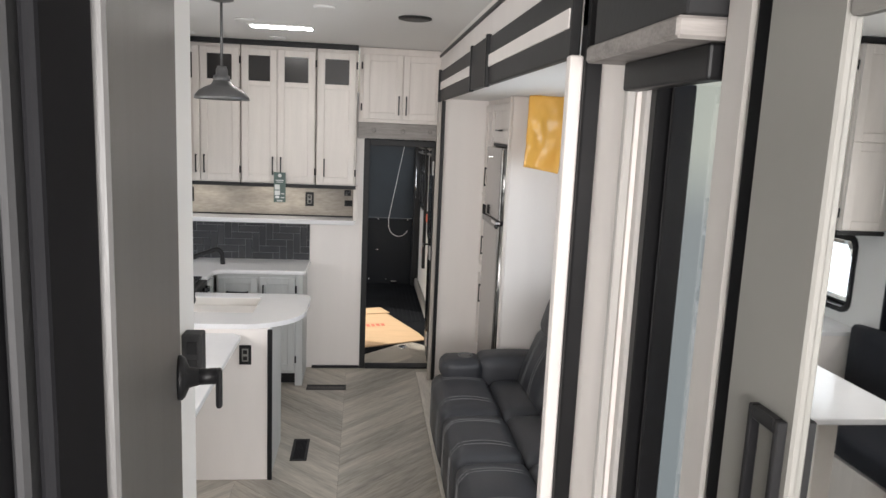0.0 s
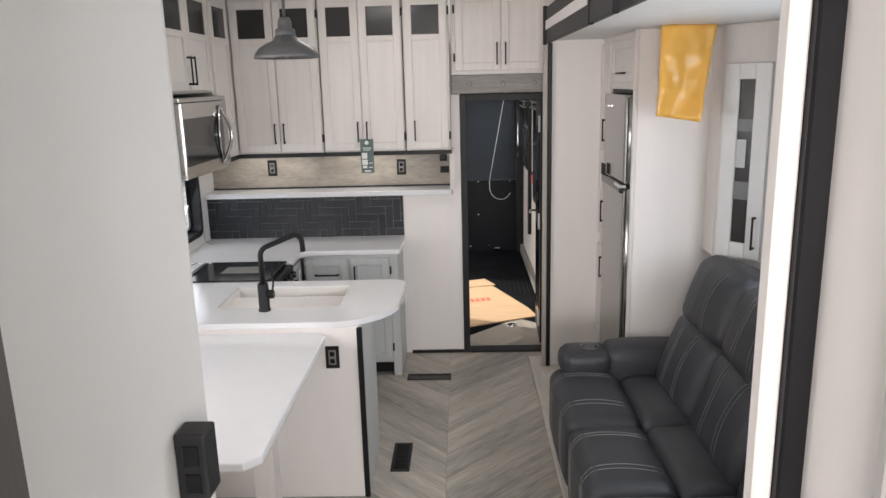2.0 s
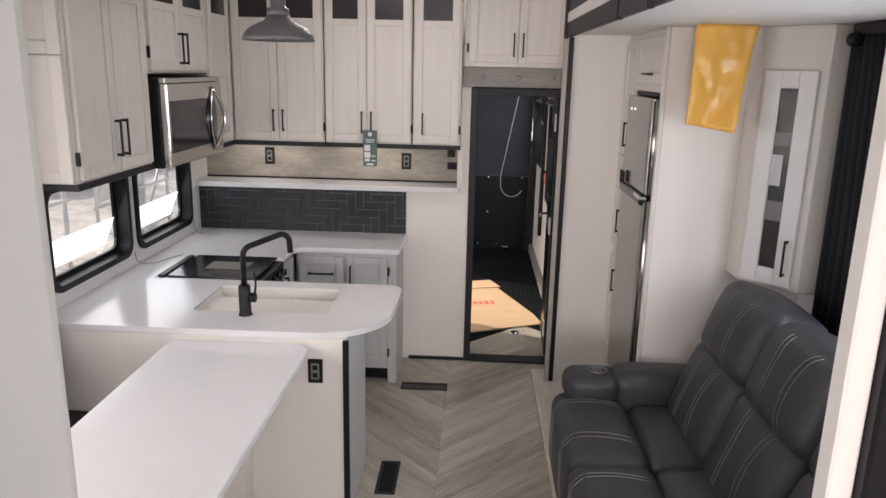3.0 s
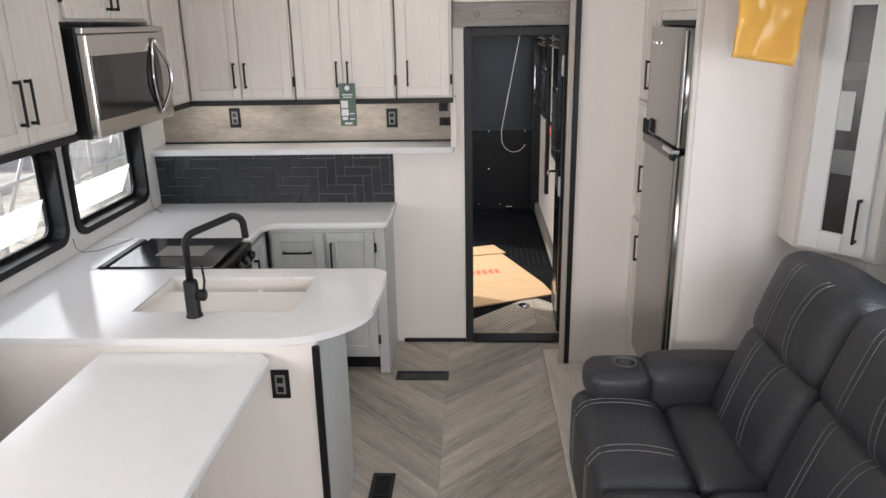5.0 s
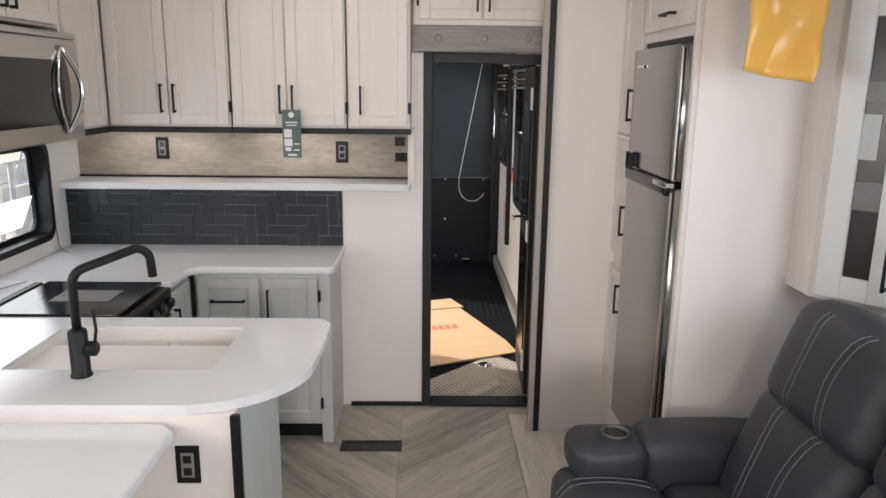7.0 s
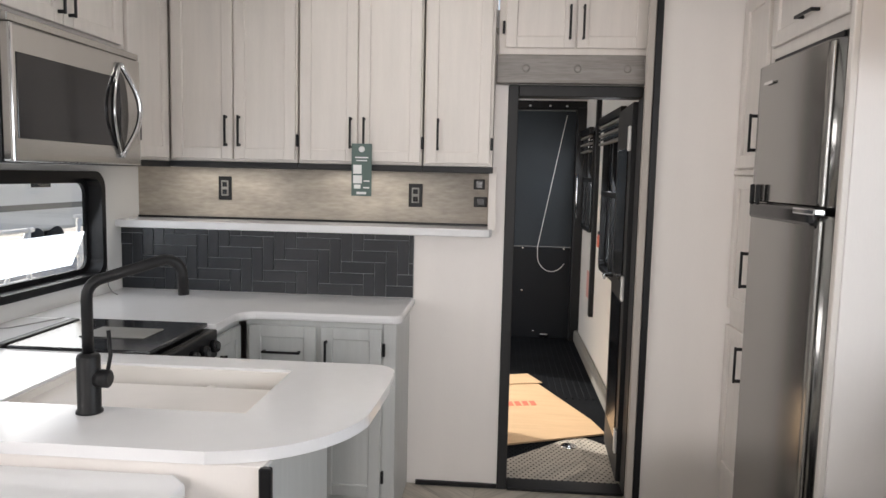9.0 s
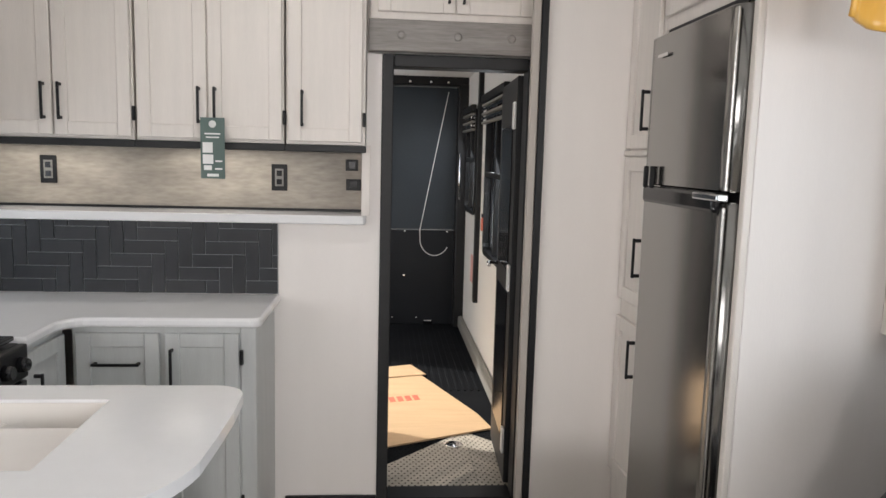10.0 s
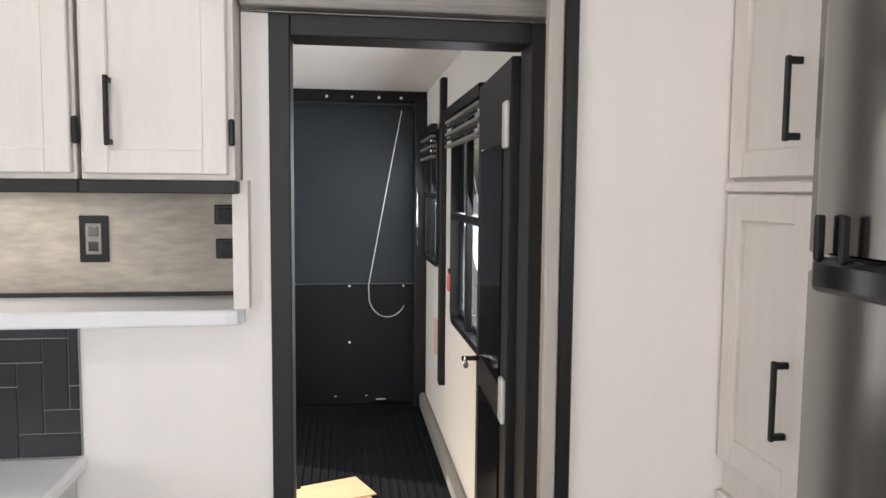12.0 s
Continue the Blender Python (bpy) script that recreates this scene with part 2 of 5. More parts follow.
def soft_box(half, r, bulge=(0, 0, 0), cuts=9, m=None):
    """An upholstered block with rounded edges and puffed faces."""
    t = bmesh.new()
    bmesh.ops.create_cube(t, size=2.0)
    bmesh.ops.subdivide_edges(t, edges=t.edges[:], cuts=cuts, use_grid_fill=True)
    for v in t.verts:
        p = [max(-1, min(1, math.copysign(abs(c) ** 0.7, c))) if abs(c) < 1 else c for c in v.co]
        v.co = soft_point(p, half, r, bulge)
    for f in t.faces:
        f.smooth = True
    if m is not None:
        t.transform(m)
    return t


def soft_line(path, half, r, bulge, m, radius=0.0015, lift=0.001):
    """A thread laid on a soft_box along points of the unit cube's skin."""
    pts = []
    for p in path:
        q = soft_point(p, half, r, bulge)
        n = soft_point([c * 1.02 for c in p], half, r, bulge) - q
        pts.append(m @ (q + (n.normalized() * lift if n.length else n)))
    return tube(pts, radius, 5)


def part(name, bm, material, parent=None, label="", smooth=False):
    """Links a bmesh as one mesh object under a thing or a part."""
    me = bpy.data.meshes.new(name)
    bmesh.ops.recalc_face_normals(bm, faces=bm.faces[:])
    if smooth:
        for f in bm.faces:
            f.smooth = True
    bm.to_mesh(me)
    bm.free()
    me.materials.append(material)
    ob = new(name, me)
    if parent is not None:
        ob.parent = parent
        ob.matrix_parent_inverse = parent_matrix(parent).inverted()
    if label:
        tagged(ob, label)
    return ob


def parent_matrix(ob):
    m = ob.matrix_basis.copy()
    while ob.parent is not None:
        m = ob.parent.matrix_basis @ ob.matrix_parent_inverse @ m
        ob = ob.parent
    return m


def thing(name, at, label, category, group="", kind=""):
    ob = new(name)
    ob.empty_display_size = 0.1
    ob.matrix_basis = Matrix.Translation(at)
    return tagged(ob, label, category, group, kind)


def structure(name, bm, material, label, category):
    return tagged(part(name, bm, material), label, category, kind="structure")


def wall_with_holes(axis, a0, a1, u0, u1, z0, z1, holes):
    """A wall slab from a0 to a1 across, u0 to u1 along, with openings (u0, u1, z0, z1) cut through it."""
    us = sorted({u0, u1, *[h[0] for h in holes], *[h[1] for h in holes]})
    zs = sorted({z0, z1, *[h[2] for h in holes], *[h[3] for h in holes]})
    nu, nz = len(us) - 1, len(zs) - 1

    def solid(i, j):
        if not (0 <= i < nu and 0 <= j < nz):
            return False
        cu, cz = (us[i] + us[i + 1]) / 2, (zs[j] + zs[j + 1]) / 2
        return not any(h[0] < cu < h[1] and h[2] < cz < h[3] for h in holes)

    bm, cache = bmesh.new(), {}

    def vert(i, j, a):
        if (i, j, a) not in cache:
            cache[i, j, a] = bm.verts.new((a, us[i], zs[j]) if axis == "x" else (us[i], a, zs[j]))
        return cache[i, j, a]

    for i in range(nu):
        for j in range(nz):
            if not solid(i, j):
                continue
            for a in (a0, a1):
                bm.faces.new((vert(i, j, a), vert(i + 1, j, a), vert(i + 1, j + 1, a), vert(i, j + 1, a)))
            for (p, q, di, dj) in (((i, j), (i + 1, j), 0, -1), ((i, j + 1), (i + 1, j + 1), 0, 1), ((i, j), (i, j + 1), -1, 0), ((i + 1, j), (i + 1, j + 1), 1, 0)):
                if not solid(i + di, j + dj):
                    bm.faces.new((vert(*p, a0), vert(*q, a0), vert(*q, a1), vert(*p, a1)))
    return bm


def rounded_rect(u0, u1, z0, z1, r, n=6):
    pts = []
    for cu, cz, a in ((u1 - r, z1 - r, 0), (u0 + r, z1 - r, 90), (u0 + r, z0 + r, 180), (u1 - r, z0 + r, 270)):
        for k in range(n + 1):
            t = radians(a + 90 * k / n)
            pts.append((cu + r * math.cos(t), cz + r * math.sin(t)))
    return pts


def ring_x(outer, inner, x0, x1):
    """A closed frame between two outlines in the y-z plane, from x0 to x1."""
    bm = bmesh.new()
    loops = [[bm.verts.new((x, u, z)) for u, z in pts] for pts in (outer, inner) for x in (x0, x1)]
    n = len(outer)
    o0, o1, i0, i1 = loops
    for k in range(n):
        l = (k + 1) % n
        for a, b in ((o0, o1), (o1, i1), (i1, i0), (i0, o0)):
            bm.faces.new((a[k], a[l], b[l], b[k]))
    return bm

# ---- large structure ----
CEIL, BACK, LEFT, SLIDE = 2.64, 6.118, -1.47, 0.96
structure("floor", box(LEFT - 0.05, 2.15, 2.30, 6.13, -0.08, -0.004), M_subfloor, "grey oak chevron vinyl plank floor", "floor")
structure("slide_platform", box(0.87, 2.12, 2.32, 5.95, -0.004, 0.022, 0.004), M_plat, "raised pale oak vinyl floor of the slide-out", "floor")
structure("upper_floor", box(-1.6, 1.6, -1.3, 1.95, 0.40, 0.52), M_carpet, "grey carpeted upper landing floor", "floor")
structure("stair_step_upper", box(-0.02, 1.0, 1.95, 2.20, 0.0, 0.347, 0.006), M_plat, "pale oak vinyl stair step", "step")
structure("stair_step_lower", box(-0.02, 1.0, 2.20, 2.45, 0.0, 0.173, 0.006), M_plat, "pale oak vinyl stair step", "step")
structure("ceiling", box(-1.7, 1.05, -1.3, 6.30, CEIL, CEIL + 0.08), M_ceil, "plain white vinyl ceiling", "ceiling")
structure("slide_ceiling", box(0.985, 2.15, 2.24, 5.80, 2.255, 2.32), M_ceil, "low white slide-out ceiling", "ceiling")
WIN = [(4.31, 5.06, 1.01, 1.47), (5.17, 5.93, 1.01, 1.47), (2.35, 3.80, 1.15, 1.95)]
structure("wall_left", wall_with_holes("x", LEFT - 0.08, LEFT, 1.9, 6.40, -0.05, CEIL, WIN), M_wall_plain, "pale vinyl side wall with dark windows", "wall")
structure("wall_back", box(LEFT, 0.335, BACK, 6.20, 0.0, 1.222), M_wall, "white panelled kitchen back wall", "wall")
structure("wall_back_door_post", box(0.335, 0.395, BACK - 0.006, 6.20, 0.0, 1.925), M_wall, "narrow white wall strip beside the doorway", "wall")
structure("wall_back_niche", box(LEFT, 0.335, 6.305, 6.36, 1.222, CEIL), M_wall, "plain wall behind the niche", "wall")
structure("wall_niche_end", box(0.318, 0.352, 6.06, 6.305, 1.262, 1.55), M_cab, "whitewashed end panel of the niche", "wall")
structure("wall_over_door", box(0.36, 1.04, BACK, 6.20, 1.93, CEIL), M_wall, "white wall over the doorway", "wall")
structure("wall_slide_end", box(1.003, 1.34, 5.778, 5.85, 0.022, 2.255), M_wall, "white panelled end wall of the slide-out", "wall")
structure("wall_behind_pantry", box(1.34, 2.15, 5.778, 5.85, 0.022, 2.255), M_wall_plain, "plain end wall of the slide-out", "wall")
structure("wall_slide_outer", wall_with_holes("x", 2.10, 2.16, 2.24, 5.80, 0.0, 2.255, [(2.55, 3.90, 1.2, 1.95)]), M_wall_plain, "pale outer wall of the slide-out", "wall")
structure("wall_slide_near", box(1.06, 2.16, 2.24, 2.30, 0.0, 2.30), M_wall_plain, "plain near wall of the slide-out", "wall")
structure("wall_slide_header", box(0.985, 1.05, 2.19, 6.12, 2.32, CEIL), M_wall, "white wall band over the slide-out opening", "wall")
structure("wall_right_strip", box(1.046, 1.10, 5.85, 6.20, 0, CEIL), M_wall, "narrow wall beside the doorway", "wall")
structure("wall_hall_right", wall_with_holes("x", 1.03, 1.085, 1.16, 2.19, 0.4, CEIL, [(1.44, 1.90, 0.95, 2.15)]), M_wall, "white hall wall with a tall window", "wall")
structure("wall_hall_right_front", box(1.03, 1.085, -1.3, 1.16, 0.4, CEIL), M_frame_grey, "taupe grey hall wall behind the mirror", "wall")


def hall_wall():
    """The hall's wall with its rounded white end."""
    r, pts = 0.045, [(-0.10, 0.75), (-0.003, 0.75)]
    for k in range(7):
        a = radians(90 * k / 6)
        pts.append((-0.003 - r + r * math.cos(a), 2.0 - r + r * math.sin(a)))
    pts += [(-0.10, 2.0)]
    bm = prism(pts, 0.0, CEIL)
    for f in bm.faces:
        f.smooth = abs(f.normal.z) < 0.5 and f.calc_area() < 0.2
    structure("wall_hall_left", bm, M_wall_plain, "white hall wall with a rounded end", "wall")
    structure("wall_front_left", box(LEFT - 0.08, -0.10, 1.9, 1.98, 0, CEIL), M_wall_plain, "plain front wall of the living room", "wall")
    structure("wall_bedroom_left", box(-1.66, -1.6, -1.3, 1.9, 0.4, CEIL), M_wall_plain, "plain bedroom wall", "wall")
    structure("wall_bedroom_right", box(1.085, 1.66, -1.3, -1.24, 0.4, CEIL), M_wall_plain, "plain bedroom wall", "wall")
    # the window here is unseen, added as the opening for the bedroom light
    structure("wall_bedroom_front", wall_with_holes("y", -1.3, -1.22, -1.66, 1.1, 0.4, CEIL, [(-0.3, 1.0, 1.25, 2.2)]), M_wall_plain, "plain bedroom front wall with an unseen, assumed window", "wall")
    structure("wall_doorway_left", box(-1.6, 0.165, 0.66, 0.745, 0.52, CEIL), M_wall_plain, "white wall beside the bedroom doorway", "wall")


hall_wall()
jamb = thing("bedroom_door_frame", (0.2, 0.7, 0.52), "black and grey bedroom door frame with rubber seal", "door frame", kind="structure")
part("casing", box(0.166, 0.186, 0.645, 0.757, 0.52, CEIL, 0.003), M_seal, jamb)
part("stop_strip", box(0.187, 0.197, 0.66, 0.75, 0.52, CEIL, 0.003), M_dark_trim, jamb, "grey door stop strip")
part("seal", box(0.198, 0.209, 0.67, 0.758, 0.52, CEIL, 0.004, 2), M_seal, jamb, "black rubber door seal")

# slide-out header with its stripe, straps and post
hd = thing("slide_header_fascia", (SLIDE, 4.0, 2.24), "charcoal fascia with a pale stripe over the slide-out", "fascia", kind="structure")
part("fascia_board", box(0.955, 0.984, 2.24, 5.74, 2.238, 2.455, 0.004), M_dark_trim, hd)
for y0, y1 in ((2.26, 3.585), (4.105, 5.70)):
    part("stripe", box(0.950, 0.956, y0, y1, 2.318, 2.372, 0.001), M_wall, hd, "pale inlaid stripe")
for y in (3.60, 4.09, 5.725):
    part("strap", box(0.938, 0.962, y - 0.016, y + 0.016, 2.228, 2.465, 0.003), M_black, hd, "black strap")
part("block", box(0.944, 0.956, 3.617, 4.073, 2.236, 2.458, 0.003), M_dark_trim, hd)
structure("crown_trim", box(0.972, 0.986, 2.19, 6.05, 2.585, 2.605, 0.002), M_black, "thin black trim line along the ceiling edge", "trim")
post = thing("slide_opening_post", (1.0, 2.21, 0.0), "black and white upright post of the slide-out opening", "post", kind="structure")
part("white_edge", box(0.947, 0.984, 2.198, 2.24, 0.0, 2.24, 0.004), M_wall, post, "white edge strip")
part("black_flange", box(0.985, 1.07, 2.178, 2.238, 0.0, 2.60, 0.005), M_black, post, "black seal flange")
far = thing("slide_far_post", (0.98, 5.76, 0.0), "grey and black upright trim at the slide-out's end", "post", kind="structure")
part("grey_strip", box(0.945, 0.975, 5.755, 5.785, 0.0, 2.24, 0.004), M_taupe, far)
part("black_strip", box(0.976, 1.003, 5.752, 5.80, 0.022, 2.24, 0.003), M_black, far)
part("filler", box(1.046, 1.10, 5.80, 5.849, 0.0, 2.32, 0.002), M_wall, far)

# doorway to the garage
df = thing("garage_door_frame", (0.72, 6.12, 0), "black metal frame of the garage doorway", "door frame", kind="structure")
part("jamb", box(0.396, 0.443, 6.098, 6.205, 0.0, 1.924, 0.003), M_dark_trim, df)
part("jamb", box(1.001, 1.040, 6.098, 6.205, 0.0, 1.924, 0.003), M_dark_trim, df)
part("head", box(0.444, 1.000, 6.098, 6.205, 1.875, 1.924, 0.003), M_dark_trim, df)
part("threshold", box(0.444, 1.000, 6.09, 6.21, 0.0, 0.014, 0.004), M_black, df)
structure("baseboard", box(0.0, 0.395, 6.100, 6.116, 0.0, 0.022, 0.002), M_black, "thin black baseboard on the white wall", "baseboard")

# garage
structure("garage_floor", box(-1.5, 1.2, 6.13, 9.6, -0.08, -0.002), M_rubber, "black ribbed rubber garage floor", "floor")
structure("garage_ceiling", box(-1.5, 1.3, 6.20, 9.6, 2.20, 2.28), M_ceil, "white garage ceiling", "ceiling")
structure("garage_wall_right", wall_with_holes("x", 1.13, 1.19, 6.20, 9.6, 0, 2.2, [(7.20, 8.12, 0.86, 1.90), (8.72, 9.33, 1.08, 1.88)]), M_wall_plain, "white garage wall with dark windows", "wall")
# unseen opening, added and sized so sun falls on the cardboard
structure("garage_wall_left", wall_with_holes("x", -1.5, -1.44, 6.40, 9.6, 0, 2.2, [(7.80, 9.25, 0.02, 2.02)]), M_wall_plain, "white garage wall with an unseen doorway added to let sun in", "wall")
structure("garage_wall_front", box(-1.5, 0.402, 6.36, 6.40, 0, 2.3), M_wall_plain, "garage side of the kitchen wall", "wall")
structure("garage_wall_front_right", box(1.04, 1.13, 6.2, 6.26, 0, 2.3), M_wall_plain, "garage side of the doorway wall", "wall")
ramp = thing("ramp_door", (0, 9.5, 0), "closed black ramp door with a pull cord", "ramp door", kind="structure")
part("upper_panel", box(-1.44, 1.05, 9.50, 9.56, 0.865, 2.12, 0.006), M_ramp_slate, ramp)
part("lower_panel", box(-1.44, 1.05, 9.48, 9.56, 0.0, 0.858, 0.006), M_garage_black, ramp)
part("side_rail", box(1.045, 1.13, 9.36, 9.56, 0.0, 2.14, 0.006), M_black, ramp)
part("top_rail", box(-1.44, 1.13, 9.38, 9.56, 2.125, 2.2, 0.006), M_black, ramp)
for x in (0.45, 0.62, 0.8, 0.95):
    part("bolt", lathe([(0.012, 0), (0.012, 0.008), (0.006, 0.012)], (x, 9.37, 2.15), 10, "y"), M_chrome, ramp)
for x, z in ((0.6, 0.85), (0.98, 0.85), (0.6, 0.45), (0.72, 0.06), (0.5, 0.06)):
    part("bolt", lathe([(0.011, 0), (0.011, 0.008), (0.006, 0.012)], (x, 9.474, z), 10, "y"), M_chrome, ramp)
part("latch", box(0.78, 0.86, 9.44, 9.49, 0.0, 0.045, 0.008), M_chrome, ramp)
cord = [(0.956, 9.39, 2.07)]
for k in range(1, 13):
    a = k / 12
    cord.append((0.956 - 0.226 * a, 9.38, 2.07 - 1.20 * a ** 1.02))
for k in range(1, 13):
    a = radians(180 + 150 * k / 12)
    cord.append((0.862 + 0.132 * math.cos(a), 9.38, 0.80 + 0.155 * math.sin(a)))
part("pull_cord", tube(cord, 0.0034, 6), M_plastic_white, ramp, "looped white pull cord")
part("cord_rod", tube([(1.06, 9.33, 1.55), (1.06, 9.33, 1.15)], 0.008, 6), M_chrome, ramp)
structure("garage_rub_rail", box(1.085, 1.13, 6.3, 9.36, 0.0, 0.11, 0.02, 3), M_frame_grey, "grey plastic rub rail along the garage wall", "trim")
structure("garage_wall_track", box(1.095, 1.132, 8.40, 8.47, 0.42, 2.15, 0.004), M_black, "black upright metal track on the garage wall", "track")

studs = bmesh.new()
for i in range(19):
    for j in range(30):
        x, y = 0.455 + i * 0.030 + (j % 2) * 0.015, 6.24 + j * 0.026
        t = [studs.verts.new((x + dx, y + dy, -0.002)) for dx, dy in ((-0.009, 0), (0, -0.009), (0.009, 0), (0, 0.009))]
        top = studs.verts.new((x, y, 0.0035))
        for k in range(4):
            studs.faces.new((t[k], t[(k + 1) % 4], top))
tagged(part("floor_studs", studs, M_rubber), "fine raised studs of the black rubber floor", "floor studs", kind="stuff")
ribs = bmesh.new()
for i in range(34):
    x = -0.4 + i * 0.045
    box(x, x + 0.018, 7.6, 9.4, -0.002, 0.003, 0, 1, ribs)
tagged(part("floor_ribs", ribs, M_rubber), "raised ribs of the black rubber floor", "floor ribs", kind="stuff")

def glowing_backdrop():
    """Added glowing panel painted as pale hazy distance: bright above the horizon, grey yard below."""
    m = bpy.data.materials.new("glowing_distance_paint")
    m.use_nodes = True
    nt = m.node_tree
    b = nt.nodes["Principled BSDF"]
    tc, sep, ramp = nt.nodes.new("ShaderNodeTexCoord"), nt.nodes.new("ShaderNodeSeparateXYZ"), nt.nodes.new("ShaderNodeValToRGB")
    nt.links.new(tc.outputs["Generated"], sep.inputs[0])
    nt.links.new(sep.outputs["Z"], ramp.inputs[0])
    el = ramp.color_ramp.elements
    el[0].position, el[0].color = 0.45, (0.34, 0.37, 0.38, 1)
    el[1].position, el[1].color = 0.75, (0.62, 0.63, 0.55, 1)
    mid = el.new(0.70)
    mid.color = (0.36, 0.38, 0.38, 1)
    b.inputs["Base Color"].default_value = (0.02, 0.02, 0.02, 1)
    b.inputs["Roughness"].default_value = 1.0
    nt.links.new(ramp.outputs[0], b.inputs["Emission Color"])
    # the panel glows by itself to brighten the view through the hall window
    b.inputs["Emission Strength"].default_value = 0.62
    structure("backdrop", box(1.14, 3.6, 2.16, 2.17, -1.0, 3.0), m, "added glowing panel painted as hazy distance outside the hall window", "backdrop")


glowing_backdrop()
structure("slide_outer_skin", box(1.09, 2.20, 2.215, 2.239, -0.3, 2.5, 0.004), M_trailer, "white outer skin of the slide-out", "wall")

# ---- kitchen ----
def bar_handle(parent, m, length, upright=True):
    """A black square bar pull; m carries local x right, z up, facing -y."""
    bm, h = bmesh.new(), length / 2
    box(-0.005, 0.005, -0.030, -0.021, -h, h, 0.002, 1, bm)
    for s in (-1, 1):
        box(-0.005, 0.005, -0.024, 0.0, s * (h - 0.008) - 0.006, s * (h - 0.008) + 0.006, 0.0015, 1, bm)
    if not upright:
        bm.transform(Matrix.Rotation(radians(90), 4, "Y"))
    bm.transform(m)
    return part("handle", bm, M_black, parent, "black bar handle")


def hinge(parent, m):
    bm = box(-0.006, 0.006, -0.012, 0.004, -0.028, 0.028, 0.003)
    bm.transform(m)
    return part("hinge", bm, M_black, parent)


def shaker(parent, m, w, h, material, handle=None, glass=False, hinge_side=0, name="door"):
    """A framed cabinet door, its lower left corner at m's origin, facing local -y."""
    bm, s, d = bmesh.new(), min(0.052, w * 0.24, h * 0.24), 0.018
    box(0, s, -d, 0, 0, h, 0.003, 1, bm)
    box(w - s, w, -d, 0, 0, h, 0.003, 1, bm)
    box(s - 0.001, w - s + 0.001, -d, 0, 0, s, 0.003, 1, bm)
    box(s - 0.001, w - s + 0.001, -d, 0, h - s, h, 0.003, 1, bm)
    pn = box(s - 0.0005, w - s + 0.0005, -d + 0.010, -0.001, s - 0.0005, (h - s) if not glass else h - s - 0.21)
    if glass:
        box(s - 0.001, w - s + 0.001, -d, 0, h - s - 0.23, h - s - 0.19, 0.003, 1, bm)
    bm.transform(m)
    door = part(name, bm, material, parent)
    pn.transform(m)
    part("panel", pn, material, door)
    if glass:
        g = box(s, w - s, -0.010, -0.004, h - s - 0.19, h - s)
        g.transform(m)
        part("pane", g, M_smoke, door, "smoked glass pane")
    if handle:
        bar_handle(door, m @ Matrix.Translation((handle[0], -d, handle[1])), handle[2], handle[3])
    if hinge_side:
        x = w + 0.009 if hinge_side > 0 else -0.009
        for z in (0.09, h - 0.09):
            hinge(door, m @ Matrix.Translation((x, -0.006, z)))
    return door


UPPER_Z0, UPPER_TOP = 1.548, 2.60


def back_upper(x0, x1, doors, label):
    c = thing("upper_cabinet", ((x0 + x1) / 2, 6.1, UPPER_Z0), label, "cabinet", "kitchen upper cabinets")
    part("body", box(x0 + 0.004, x1 - 0.004, 6.022, 6.30, UPPER_Z0, UPPER_TOP, 0.002), M_cab, c)
    part("light_rail", box(x0, x1, 6.012, 6.30, UPPER_Z0 - 0.028, UPPER_Z0 - 0.001, 0.002), M_dark_trim, c, "charcoal under-cabinet rail")
    part("crown", box(x0, x1, 6.0, 6.30, UPPER_TOP + 0.001, CEIL - 0.002, 0.002), M_dark_trim, c, "charcoal crown strip")
    for (a, b, hx, hs) in doors:
        m = Matrix.Translation((a, 6.022, UPPER_Z0 + 0.012))
        shaker(c, m, b - a, 1.015, M_cab, (hx, 0.128, 0.142, True), True, hs)
    return c


back_upper(-1.175, -0.563, [(-1.158, -0.868, 0.262, 0), (-0.862, -0.574, 0.028, 1)], "whitewashed two-door upper cabinet with smoked panes")
back_upper(-0.562, 0.014, [(-0.552, -0.286, 0.238, -0), (-0.280, 0.004, 0.028, 1)], "whitewashed two-door upper cabinet with a hanging tag")
back_upper(0.015, 0.335, [(0.028, 0.318, 0.056, 1)], "narrow whitewashed single-door upper cabinet")

od = thing("over_door_cabinet", (0.69, 6.1, 2.06), "low whitewashed two-door cabinet over the doorway", "cabinet")
part("body", box(0.345, 1.035, 6.078, 6.117, 2.058, CEIL - 0.004, 0.002), M_cab, od)
shaker(od, Matrix.Translation((0.375, 6.078, 2.085)), 0.312, 0.50, M_cab, (0.285, 0.11, 0.15, True), False, -1)
shaker(od, Matrix.Translation((0.692, 6.078, 2.085)), 0.312, 0.50, M_cab, (0.027, 0.11, 0.15, True), False, 1)
beam = thing("door_header_beam", (0.69, 6.08, 1.93), "dark grey wood-look beam with round bolt heads", "beam")
part("board", box(0.338, 1.036, 6.066, 6.117, 1.931, 2.056, 0.003), M_beam, beam)
for x in (0.47, 0.70, 0.92):
    part("bolt", lathe([(0.017, 0), (0.017, 0.003), (0.010, 0.005)], (x, 6.066, 1.995), 14, "y"), M_beam, beam)


